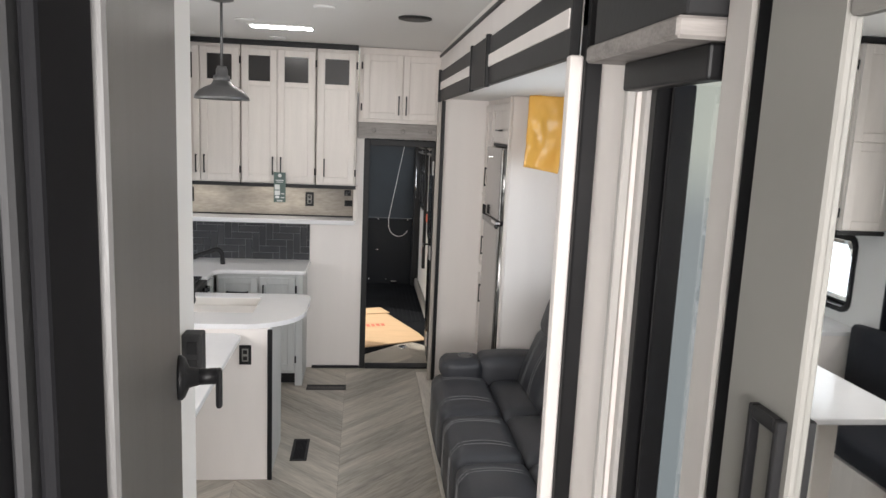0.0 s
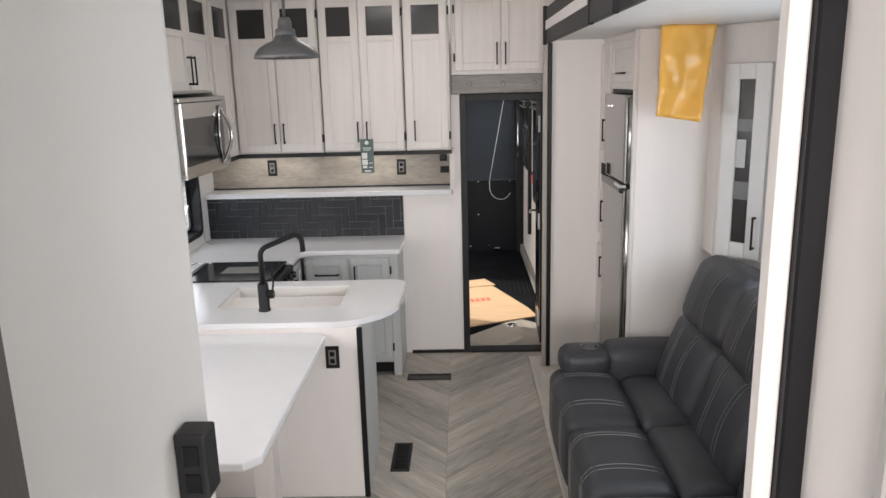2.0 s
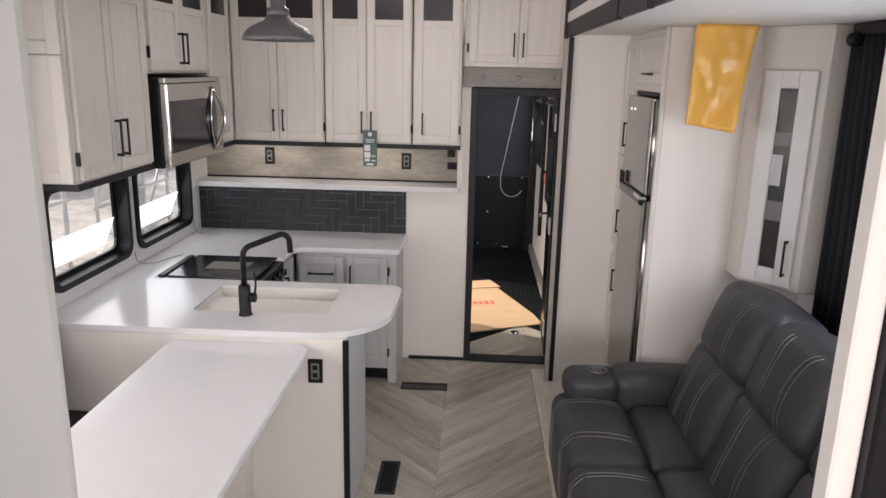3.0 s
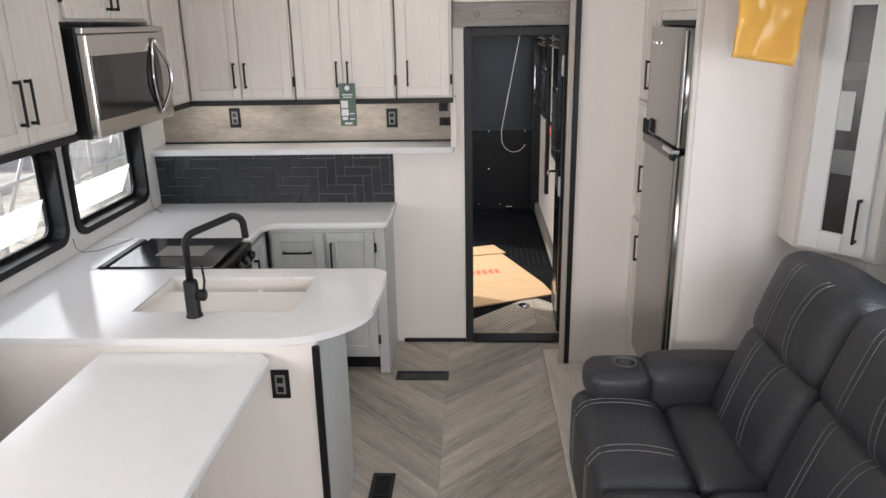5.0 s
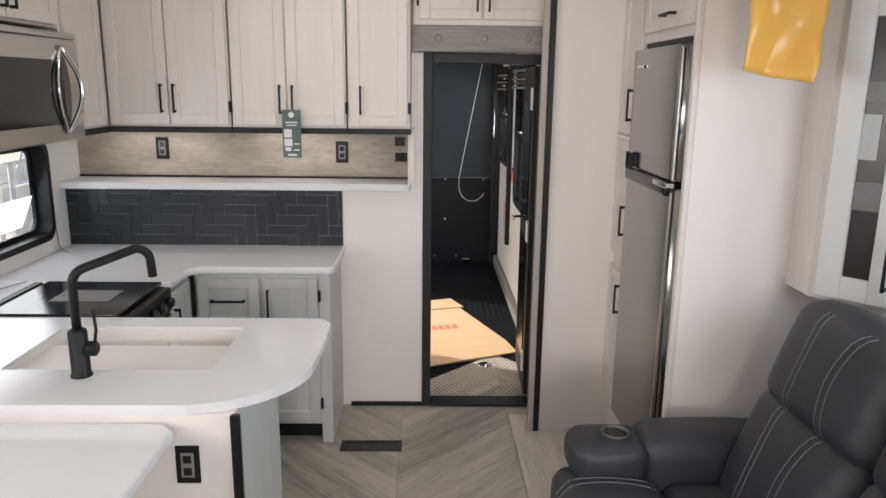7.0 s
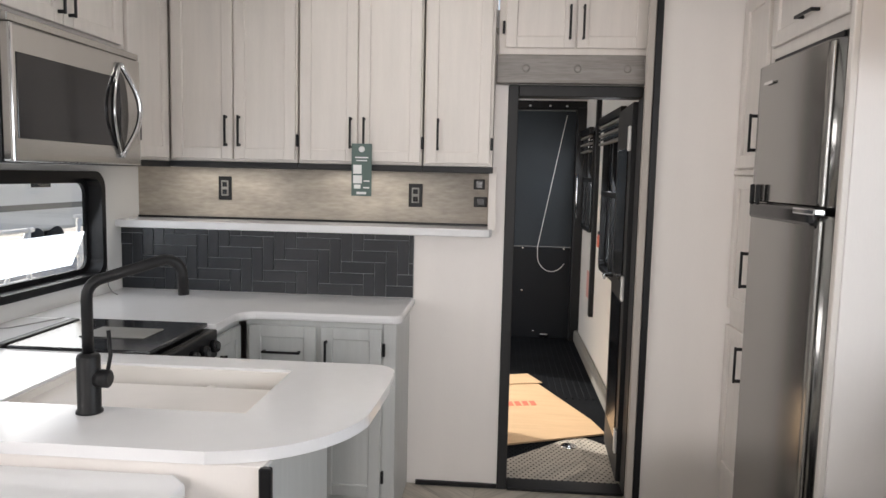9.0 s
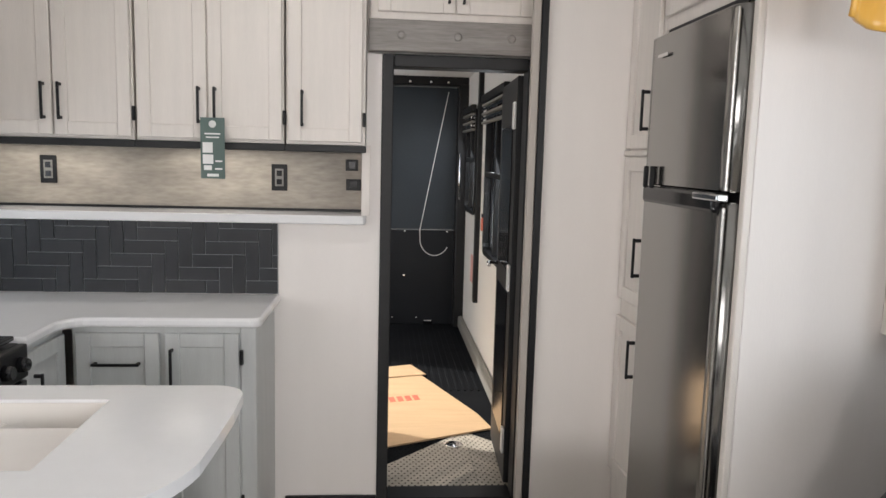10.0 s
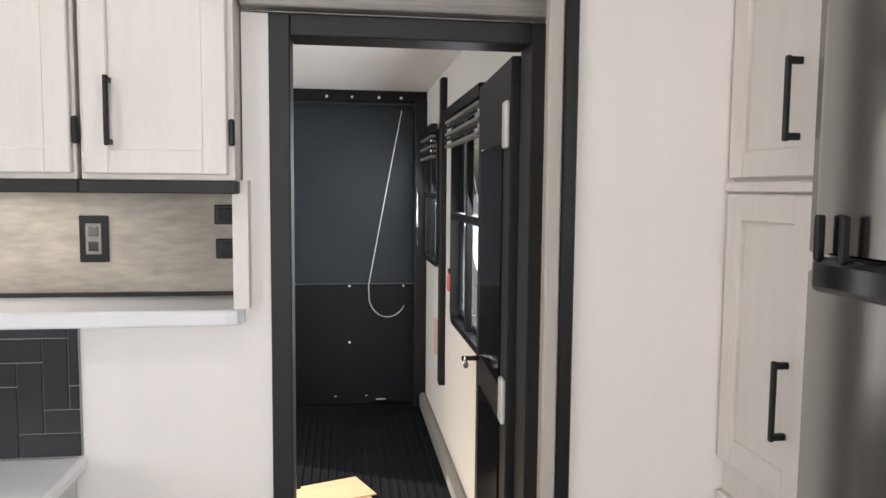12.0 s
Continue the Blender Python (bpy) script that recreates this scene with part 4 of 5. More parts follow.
# ---- slide-out ----
def fridge_wall():
    c = thing("fridge_cabinet", (1.7, 5.2, 0.022), "tall white cabinet surround of the refrigerator", "cabinet")
    part("side_panel", box(1.338, 2.099, 4.835, 4.858, 0.022, 2.254, 0.003), M_wall, c)
    part("edge_trim", box(1.318, 1.337, 4.832, 4.860, 0.022, 2.254, 0.003), M_cab, c)
    part("base", box(1.335, 2.0, 4.862, 5.478, 0.022, 0.27, 0.003), M_cab, c)
    part("top_box", box(1.34, 2.0, 4.862, 5.478, 1.945, 2.254, 0.003), M_cab, c)
    part("vent", box(1.332, 1.339, 4.92, 5.44, 1.925, 1.944, 0.002), M_dark_trim, c)
    m = Matrix.Translation((1.34, 5.46, 1.985)) @ Matrix.Rotation(radians(-90), 4, "Z")
    shaker(c, m, 0.58, 0.235, M_cab, (0.33, 0.05, 0.13, False), False, 0)
    p = thing("pantry_cabinet", (1.6, 5.68, 0.022), "narrow white pantry with three stacked doors", "cabinet")
    part("body", box(1.34, 2.0, 5.482, 5.777, 0.022, 2.254, 0.002), M_cab, p)
    for z0, z1, hz in ((0.30, 0.92, 0.50), (0.99, 1.53, 0.182), (1.56, 2.22, 0.13)):
        mm = Matrix.Translation((1.34, 5.772, z0)) @ Matrix.Rotation(radians(-90), 4, "Z")
        shaker(p, mm, 0.27, z1 - z0, M_cab, (0.222, hz, 0.142, True), False, 0)
    part("shelf_bead", box(1.318, 1.339, 5.482, 5.776, 1.533, 1.553, 0.003), M_cab, p)


fridge_wall()


def fridge():
    c = thing("refrigerator", (1.6, 5.24, 0.27), "brushed stainless two-door refrigerator with a dark handle bar", "refrigerator")
    y0, y1 = 4.878, 5.468
    part("cabinet_body", box(1.345, 1.94, 4.864, 5.478, 0.272, 1.922, 0.004), M_black, c, "black casing")
    for nm, z0, z1 in (("freezer_door", 1.438, 1.918), ("fridge_door", 0.285, 1.412)):
        pts = [(1.344, y0), (1.344, y1), (1.290, y1)]
        for k in range(9):
            a = k / 8
            pts.append((1.290, y1 - 0.02 - (y1 - y0 - 0.07) * a))
        for k in range(1, 7):
            a = radians(90 * k / 6)
            pts.append((1.290 + 0.05 * (1 - math.cos(a)), y0 + 0.05 - 0.05 * math.sin(a)))
        bm = prism(pts, z0, z1, 0.004, 1)
        for f in bm.faces:
            f.smooth = abs(f.normal.z) < 0.3 and f.calc_area() < 0.02
        part(nm, bm, M_steel_dark, c)
    # lighter steel strips paint in the highlight on the rounded door edge
    part("edge_strip", box(1.289, 1.300, y0 + 0.012, y0 + 0.034, 1.44, 1.91, 0.004, 2), M_steel, c, "bright strip along the door edge")
    part("edge_strip", box(1.287, 1.298, y0 + 0.012, y0 + 0.034, 0.30, 1.40, 0.004, 2), M_steel, c, "bright strip along the door edge")
    part("handle_bar", box(1.270, 1.30, y0 + 0.04, y1 - 0.03, 1.382, 1.436, 0.010, 2), M_black_gloss, c, "glossy black handle bar")
    part("handle_trim", box(1.265, 1.30, y0 + 0.005, y0 + 0.16, 1.414, 1.434, 0.005, 2), M_chrome, c)
    for y in (y1 - 0.045, y1 - 0.10):
        part("catch", box(1.266, 1.282, y - 0.005, y + 0.005, 1.43, 1.50, 0.003), M_black, c, "black travel catch")
    c_loc = 0.004
    part("badge", box(1.281, 1.2835, y1 - 0.15, y1 - 0.07, 1.845, 1.855), M_chrome, c)
    c.matrix_basis = Matrix.Translation((c_loc, 0, 0)) @ c.matrix_basis


fridge()


def hutch():
    """The corner cabinet set across the slide-out's corner."""
    c = thing("corner_hutch", (1.9, 4.65, 1.06), "white corner cabinet with a tall smoked glass door", "cabinet")
    ax, ay, bx, by = 1.72, 4.68, 1.915, 4.455
    part("body", prism([(ax, ay), (bx, by), (2.098, by), (2.098, 4.834), (ax, 4.834)], 1.078, 2.254, 0.004, 1), M_cab, c)
    w = math.hypot(bx - ax, by - ay)
    m = Matrix.Translation((ax, ay, 1.095)) @ Matrix.Rotation(math.atan2(by - ay, bx - ax), 4, "Z")
    bm = bmesh.new()
    s, h, d, w0, w1 = 0.078, 0.97, 0.02, 0.025, w - 0.035
    box(w0, w0 + s, -d, 0, 0, h, 0.003, 1, bm); box(w1 - s, w1, -d, 0, 0, h, 0.003, 1, bm)
    box(w0 + s, w1 - s, -d, 0, 0, s, 0.003, 1, bm); box(w0 + s, w1 - s, -d, 0, h - s, h, 0.003, 1, bm)
    bm.transform(m)
    door = part("door", bm, M_plastic_white, c)
    g = box(w0 + s, w1 - s, -0.008, -0.003, s, h - s)
    g.transform(m)
    part("pane", g, M_smoke, door, "smoked glass pane")
    for z in (0.30, 0.64):
        g = box(w0 + s, w1 - s, -0.011, -0.0085, z, z + (0.09 if z < 0.5 else 0.06))
        g.transform(m)
        part("label_sheet", g, M_pend, door)
    g = box(w0 + s, w1 - s - 0.03, -0.012, -0.0115, 0.46, 0.60)
    g.transform(m)
    part("notice", g, M_cab_grey, door, "white printed notice")
    bar_handle(door, m @ Matrix.Translation((w1 - 0.03, -d, 0.14)), 0.17)


hutch()


def bag():
    c = thing("plastic_bag", (1.5, 4.6, 1.8), "crinkled yellow plastic bag hanging from the slide-out ceiling", "bag")
    bm, nx, nz = bmesh.new(), 16, 22
    rows = []
    for j in range(nz + 1):
        v = j / nz
        row = []
        for i in range(nx + 1):
            u = i / nx
            x = 1.385 + 0.270 * u - 0.025 * v - 0.055 * v * u
            z = 2.252 - (0.43 + 0.035 * u) * v
            y = 4.60 - 0.028 * math.sin(u * 5.2 + v * 2.4) * (0.3 + v) - 0.03 * v + 0.02 * noise.noise(Vector((u * 5, v * 5, 3)))
            row.append(bm.verts.new((x, y, z)))
        rows.append(row)
    for a, b in zip(rows, rows[1:]):
        for i in range(nx):
            bm.faces.new((a[i], a[i + 1], b[i + 1], b[i])).smooth = True
    ob = part("film", bm, M_yellow, c)
    ob.modifiers.new("thickness", "SOLIDIFY").thickness = 0.008


bag()


def curtain():
    c = thing("curtain", (2.0, 4.1, 0.9), "dark navy curtain hanging in folds beside the window", "curtain")
    bm, n, rows = bmesh.new(), 60, []
    for z, spread in ((2.20, 0.75), (1.9, 0.85), (1.4, 1.0), (0.95, 1.05)):
        rows.append([bm.verts.new((2.0 + 0.028 * math.sin(k / n * 44), 4.450 - spread * 0.46 * k / n, z)) for k in range(n + 1)])
    for a, b in zip(rows, rows[1:]):
        for k in range(n):
            bm.faces.new((a[k], a[k + 1], b[k + 1], b[k])).smooth = True
    ob = part("cloth", bm, M_curtain, c)
    ob.modifiers.new("thickness", "SOLIDIFY").thickness = 0.006
    r = thing("curtain_rail", (2.0, 3.6, 2.22), "black curtain rail under the slide-out ceiling", "rail")
    part("rail", box(1.96, 2.03, 2.5, 4.41, 2.205, 2.254, 0.006), M_black, r)
    part("end_cap", lathe([(0.03, 0), (0.03, 0.03), (0.015, 0.04)], (1.955, 4.38, 2.19), 14, "y"), M_black, r)


curtain()


def sofa():
    c = thing("recliner_sofa", (1.4, 3.6, 0.022), "charcoal leather recliner sofa with pale double stitching", "sofa")

    def pad(nm, x0, x1, y0, y1, z0, z1, r, bulge, tilt=0.0, lines=(), cuts=10):
        half = ((x1 - x0) / 2, (y1 - y0) / 2, (z1 - z0) / 2)
        m = Matrix.Translation(((x0 + x1) / 2, (y0 + y1) / 2, (z0 + z1) / 2)) @ Matrix.Rotation(radians(tilt), 4, "Y")
        p = part(nm, soft_box(half, r, bulge, cuts, m), M_leather, c)
        for path in lines:
            part("stitching", soft_line(path, half, r, bulge, m), M_stitch, p, "pale grey stitching")
        return p

    def wrap(y):
        """Down the front of a pad, from its top."""
        return [(1 - 2 * k / 10, y, 1) for k in range(1, 11)] + [(-1, y, 1 - 2 * k / 10) for k in range(1, 9)]

    part("base", box(0.98, 1.82, 2.65, 4.735, 0.05, 0.33, 0.03, 3), M_leather, c)
    for i, (ya, yb) in enumerate(((3.975, 4.535), (3.41, 3.97), (2.845, 3.405))):
        for x0, x1, z0, z1, nm in ((0.86, 1.215, 0.10, 0.475, "footrest"), (1.205, 1.62, 0.25, 0.475, "seat")):
            arcs = []
            if nm == "footrest":
                for fy in (-0.60, -0.50, 0.38, 0.48):
                    arcs.append([(1 - 2 * k / 10, fy + 0.09 * math.sin(math.pi * k / 18), 1) for k in range(1, 11)] + [(-1, fy + 0.09 * math.sin(math.pi * (10 + k) / 18), 1 - 2 * k / 10) for k in range(1, 9)])
            pad(nm, x0, x1, ya, yb + (0.12 if nm == "footrest" and i == 0 else 0), z0, z1, 0.06, (0.01, 0.0, 0.03), 0, arcs)
        for nm, cx, cz, hh, th in (("lumbar", 1.585, 0.60, 0.22, 0.145), ("headrest", 1.70, 0.925, 0.185, 0.15)):
            half, r, bulge = (th, (yb - ya) / 2, hh), 0.075, (0.03, 0, 0.02)
            m = Matrix.Translation((cx, (ya + yb) / 2, cz)) @ Matrix.Rotation(radians(19), 4, "Y")
            p = part(nm, soft_box(half, r, bulge, 11, m), M_leather, c)
            for side in (-0.42, -0.32, 0.42, 0.32):
                path = [(-1, side + 0.10 * math.sin(math.pi * k / 12) * (-1 if side > 0 else 1), -0.95 + 1.9 * k / 12) for k in range(13)]
                part("stitching", soft_line(path, half, r, bulge, m), M_stitch, p, "pale grey stitching")
    for y0, y1 in ((4.525, 4.738), (2.64, 2.85)):
        pad("arm", 1.15, 1.64, y0, y1, 0.12, 0.612, 0.052, (0.0, 0.015, 0.02))
        ym = (y0 + y1) / 2 - 0.012
        f = pad("arm_front", 0.925, 1.175, ym - 0.105, ym + 0.105, 0.46, 0.592, 0.042, (0.02, 0.01, 0.01))
        part("cup_holder", lathe([(0.048, 0.0), (0.052, 0.008), (0.046, 0.011), (0.040, 0.004), (0.036, -0.02)], (1.075, ym, 0.597), 24), M_pend, f, "dark chrome cup holder")
        part("cup_well", lathe([(0.040, 0.0), (0.030, 0.002)], (1.075, ym, 0.6005), 20), M_black_gloss, f)
    part("back_shell", box(1.66, 1.86, 2.68, 4.53, 0.05, 0.97, 0.05, 3), M_leather, c)


sofa()

# ---- dinette ----
tb = thing("dinette_table", (-0.55, 3.55, 0), "white dinette table on square white legs", "table")
TX0, TX1, TY0, TY1, TZ = -0.86, -0.25, 2.95, 4.144, 0.872
part("tabletop", prism([(TX0, TY0 + 0.05), (TX0 + 0.05, TY0), (TX1 - 0.05, TY0), (TX1, TY0 + 0.05), (TX1, TY1 - 0.04), (TX1 - 0.04, TY1), (TX0, TY1)], TZ - 0.032, TZ, 0.006), M_counter, tb)
part("leg", box(-0.60, -0.50, 3.95, 4.05, 0.0, TZ - 0.033, 0.004), M_cab, tb)
part("leg", box(-0.60, -0.50, 3.10, 3.20, 0.0, TZ - 0.033, 0.004), M_cab, tb)
part("rail", box(-0.58, -0.52, 3.2, 3.95, TZ - 0.08, TZ - 0.033, 0.004), M_cab, tb)
bn = thing("dinette_bench", (-1.2, 3.2, 0), "dark navy upholstered dinette bench along the wall", "bench")
part("base", box(-1.465, -0.95, 2.1, 4.14, 0.0, 0.40, 0.004), M_cab, bn)
part("seat", soft_box((0.26, 1.0, 0.07), 0.05, (0, 0, 0.015), 8, Matrix.Translation((-1.20, 3.13, 0.47))), M_curtain, bn)
part("backrest", soft_box((0.055, 1.0, 0.22), 0.045, (0.015, 0, 0), 8, Matrix.Translation((-1.405, 3.13, 0.77))), M_curtain, bn)
dc = thing("dinette_curtain", (-1.43, 3.95, 1.0), "dark narrow curtain panel beside the dinette window", "curtain")
bm = bmesh.new()
rows = [[bm.verts.new((-1.43 + 0.02 * math.sin(k * 1.1), 3.82 + 0.16 * k / 16, z)) for k in range(17)] for z in (2.2, 1.6, 0.95)]
for a, b in zip(rows, rows[1:]):
    for k in range(16):
        bm.faces.new((a[k], a[k + 1], b[k + 1], b[k])).smooth = True
part("cloth", bm, M_curtain, dc).modifiers.new("thickness", "SOLIDIFY").thickness = 0.006

# ---- hall ----
def hall():
    d = thing("bedroom_door", (0.2, 0.76, 0.53), "dark grey bedroom door standing open", "door")
    a = math.atan2(1.36 - 0.765, 0.113 - 0.215)
    L = math.hypot(1.36 - 0.765, 0.113 - 0.215)
    m = Matrix.Translation((0.215, 0.765, 0)) @ Matrix.Rotation(a, 4, "Z")
    bm = box(0, L, 0.0, 0.032, 0.53, 2.50, 0.003)
    bm.transform(m)
    leaf = part("leaf", bm, M_door_grey, d)
    bm = box(L + 0.0005, L + 0.004, 0.004, 0.028, 0.54, 2.49)
    bm.transform(m)
    part("edge_band", bm, M_black, d)
    hm = m @ Matrix.Translation((L - 0.05, 0, 1.635))
    bm = lathe([(0.034, 0), (0.034, 0.006), (0.030, 0.010), (0.016, 0.016), (0.013, 0.030)], (0, 0, 0), 24, "y")
    bm.transform(hm)
    hnd = part("handle", bm, M_black, d, "black lever handle")
    for s in (1,):
        bm = tube([(0, -0.025, 0), (0, -0.056, 0)], 0.0125, 14)
        box(-0.009, 0.009, -0.064, -0.054, -0.052, 0.012, 0.005, 2, bm)
        bm.transform(hm)
        part("lever", bm, M_black, hnd)
    bm = box(L - 0.008, L + 0.005, 0.006, 0.026, 1.59, 1.66)
    bm.transform(m)
    part("strike", bm, M_black, d)
    s = thing("wall_switch", (0.0, 1.86, 1.49), "dark wall control box on the white hall wall", "switch")
    part("box", box(-0.002, 0.042, 1.83, 1.876, 1.450, 1.548, 0.004, 2), M_dark_trim, s)
    for k in range(2):
        part("button", box(0.010, 0.032, 1.827, 1.8305, 1.460 + k * 0.042, 1.490 + k * 0.042, 0.001), M_black, s)
    # window with valance
    w = thing("hall_window", (1.08, 1.67, 0.95), "tall hall window with black frame and white trim", "window", kind="structure")
    part("trim", box(1.008, 1.029, 1.902, 1.93, 0.9, 2.2, 0.004), M_trim_pale, w)
    part("trim_line", box(1.018, 1.029, 1.931, 1.94, 0.9, 2.2, 0.002), M_frame_grey, w)
    for y0, y1, x0, x1, mt in ((1.868, 1.899, 1.04, 1.10, M_trim_pale), (1.832, 1.866, 1.05, 1.12, M_black), (1.80, 1.83, 1.085, 1.125, M_black), (1.785, 1.798, 1.07, 1.125, M_black)):
        part("window_frame", box(x0, x1, y0, y1, 0.96, 2.145, 0.003), mt, w)
    part("window_frame", box(1.04, 1.12, 1.442, 1.47, 0.96, 2.145, 0.003), M_frame_grey, w)
    g = part("pane", box(1.118, 1.122, 1.46, 1.80, 0.96, 2.145), M_glass, w, "clear glass pane")
    g.visible_shadow = False
    part("trim_near", box(1.0, 1.029, 1.355, 1.441, 0.6, CEIL - 0.002, 0.006), M_trim_pale, w, "pale taupe flat trim")
    # darker grey strip, the near trim's shadow put in as colour
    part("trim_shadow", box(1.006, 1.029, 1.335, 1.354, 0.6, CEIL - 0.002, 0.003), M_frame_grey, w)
    v = thing("window_valance", (0.98, 1.65, 2.14), "charcoal window valance with a grey wood-look edge", "valance")
    part("box", box(0.93, 1.029, 1.445, 1.945, 2.235, 2.46, 0.004), M_dark_trim, v)
    part("edge", box(0.915, 1.029, 1.442, 1.955, 2.195, 2.234, 0.006), M_beam, v)
    part("shade", box(0.985, 1.028, 1.46, 1.88, 2.13, 2.194, 0.006, 2), M_black, v, "rolled black shade")
    mi = thing("mirror_door", (0.98, 0.6, 0.52), "mirrored sliding door with a taupe grey frame", "mirror")
    part("mirror_glass", box(0.984, 0.99, 0.25, 1.078, 0.62, 2.18), M_silver, mi, "plain mirror glass")
    part("stile", box(0.972, 1.0, 1.079, 1.255, 0.53, CEIL - 0.004, 0.004), M_frame_grey, mi)
    part("stile", box(0.972, 1.0, 0.2, 0.249, 0.53, CEIL - 0.004, 0.004), M_frame_grey, mi)
    part("top_rail", box(0.972, 1.0, 0.25, 1.078, 2.181, CEIL - 0.004, 0.004), M_frame_grey, mi)
    part("bottom_rail", box(0.972, 1.0, 0.25, 1.078, 0.53, 0.619, 0.004), M_frame_grey, mi)
    # solid black strip paints in the shadow of the gap beside the stile
    part("black_gap", box(0.995, 1.028, 1.257, 1.332, 0.53, CEIL - 0.004, 0.004), M_seal, mi, "black strip painted as a shadowed gap")
    lt = bmesh.new()
    box(0.955, 0.971, 1.09, 1.10, 1.40, 1.655, 0.002, 1, lt)
    box(0.955, 0.971, 1.155, 1.165, 1.40, 1.655, 0.002, 1, lt)
    box(0.955, 0.971, 1.10, 1.155, 1.635, 1.655, 0.002, 1, lt)
    part("latch", lt, M_black, mi, "black pull frame")


hall()

# ---- ceiling fittings ----
def pendant():
    x, y = -0.352, 4.17
    c = thing("pendant_lamp", (x, y, 2.12), "grey metal barn pendant lamp hanging from the ceiling", "pendant lamp")
    part("canopy", lathe([(0.062, 0.0), (0.062, -0.012), (0.02, -0.022)], (x, y, CEIL), 24), M_pend, c)
    part("stem", tube([(x, y, CEIL - 0.015), (x, y, 2.30)], 0.007, 8), M_pend, c)
    part("socket", lathe([(0.022, 0), (0.030, -0.02), (0.030, -0.045), (0.042, -0.05), (0.044, -0.08)], (x, y, 2.30), 20), M_pend, c)
    prof = [(0.044, 2.225), (0.055, 2.205), (0.085, 2.192), (0.118, 2.172), (0.136, 2.148), (0.141, 2.130), (0.137, 2.129), (0.115, 2.162), (0.08, 2.182), (0.045, 2.195)]
    part("shade", lathe(prof, (x, y, 0), 36), M_pend, c)
    part("bulb", lathe([(0.012, 0.03), (0.026, 0.0), (0.026, -0.015), (0.008, -0.032)], (x, y, 2.165), 16), M_lens, c)


pendant()
sk = thing("ceiling_panel_light", (-0.15, 5.11, CEIL), "bright rectangular ceiling light panel", "ceiling light")
part("frame", box(-0.36, 0.055, 5.04, 5.185, CEIL - 0.012, CEIL - 0.001, 0.003), M_plastic_white, sk)
part("diffuser", box(-0.345, 0.04, 5.055, 5.17, CEIL - 0.015, CEIL - 0.0125), M_lamp, sk, "glowing white diffuser")
sp = thing("ceiling_speaker", (0.66, 4.43, CEIL), "round dark grey speaker in the ceiling", "speaker")
part("ring", lathe([(0.095, 0), (0.095, -0.008), (0.08, -0.012)], (0.663, 4.44, CEIL - 0.001), 28), M_dark_trim, sp)
part("grille", lathe([(0.078, -0.008), (0.07, -0.013)], (0.663, 4.44, CEIL - 0.001), 28), M_black, sp)
for x, y in ((0.17, 4.23), (0.35, 3.93), (-0.35, 4.9), (-0.9, 5.75), (-0.25, 5.75)):
    l = thing("ceiling_puck_light", (x, y, CEIL), "small round unlit ceiling light", "ceiling light", "puck lights")
    part("rim", lathe([(0.06, 0), (0.06, -0.008), (0.048, -0.012)], (x, y, CEIL - 0.001), 24), M_plastic_white, l)
    part("lens", lathe([(0.046, -0.009), (0.04, -0.014)], (x, y, CEIL - 0.001), 24), M_lens, l)

# ---- small things ----
def tag():
    x, y = -0.255, 5.962
    c = thing("hang_tag", (x, y, 1.41), "grey-green paper hang tag on a cabinet handle", "tag")
    part("card", box(x - 0.046, x + 0.046, y, y + 0.002, 1.405, 1.640), M_tag, c)
    part("eyelet", lathe([(0.014, 0), (0.014, 0.002), (0.008, 0.002)], (x, y, 1.615), 14, "y"), M_paper, c)
    for z0, z1, x0, x1 in ((1.575, 1.581, -0.03, 0.03), (1.562, 1.567, -0.025, 0.025), (1.505, 1.545, -0.038, 0.0), (1.462, 1.498, -0.038, 0.002), (1.438, 1.456, -0.034, -0.004), (1.470, 1.476, 0.010, 0.036), (1.44, 1.446, 0.008, 0.036), (1.413, 1.424, -0.022, 0.022)):
        part("print", box(x + x0, x + x1, y - 0.0012, y - 0.0002, z0, z1), M_paper, c)


tag()


def floor_vent(x0, x1, y0, y1, along_x):
    c = thing("floor_vent", ((x0 + x1) / 2, (y0 + y1) / 2, 0), "dark metal floor vent with narrow slats", "vent", "floor vents")
    w = 0.016
    f = bmesh.new()
    box(x0, x1, y0, y0 + w, -0.002, 0.006, 0.002, 1, f); box(x0, x1, y1 - w, y1, -0.002, 0.006, 0.002, 1, f)
    box(x0, x0 + w, y0 + w, y1 - w, -0.002, 0.006, 0.002, 1, f); box(x1 - w, x1, y0 + w, y1 - w, -0.002, 0.006, 0.002, 1, f)
    part("frame", f, M_dark_trim, c)
    part("well", box(x0 + w, x1 - w, y0 + w, y1 - w, -0.003, 0.001), M_black_gloss, c)
    n = 16
    for k in range(n):
        if along_x:
            a = x0 + w + (x1 - x0 - 2 * w) * (k + 0.5) / n
            part("slat", box(a - 0.002, a + 0.002, y0 + w, y1 - w, 0.001, 0.005), M_dark_trim, c)
        else:
            a = y0 + w + (y1 - y0 - 2 * w) * (k + 0.5) / n
            part("slat", box(x0 + w, x1 - w, a - 0.002, a + 0.002, 0.001, 0.005), M_dark_trim, c)


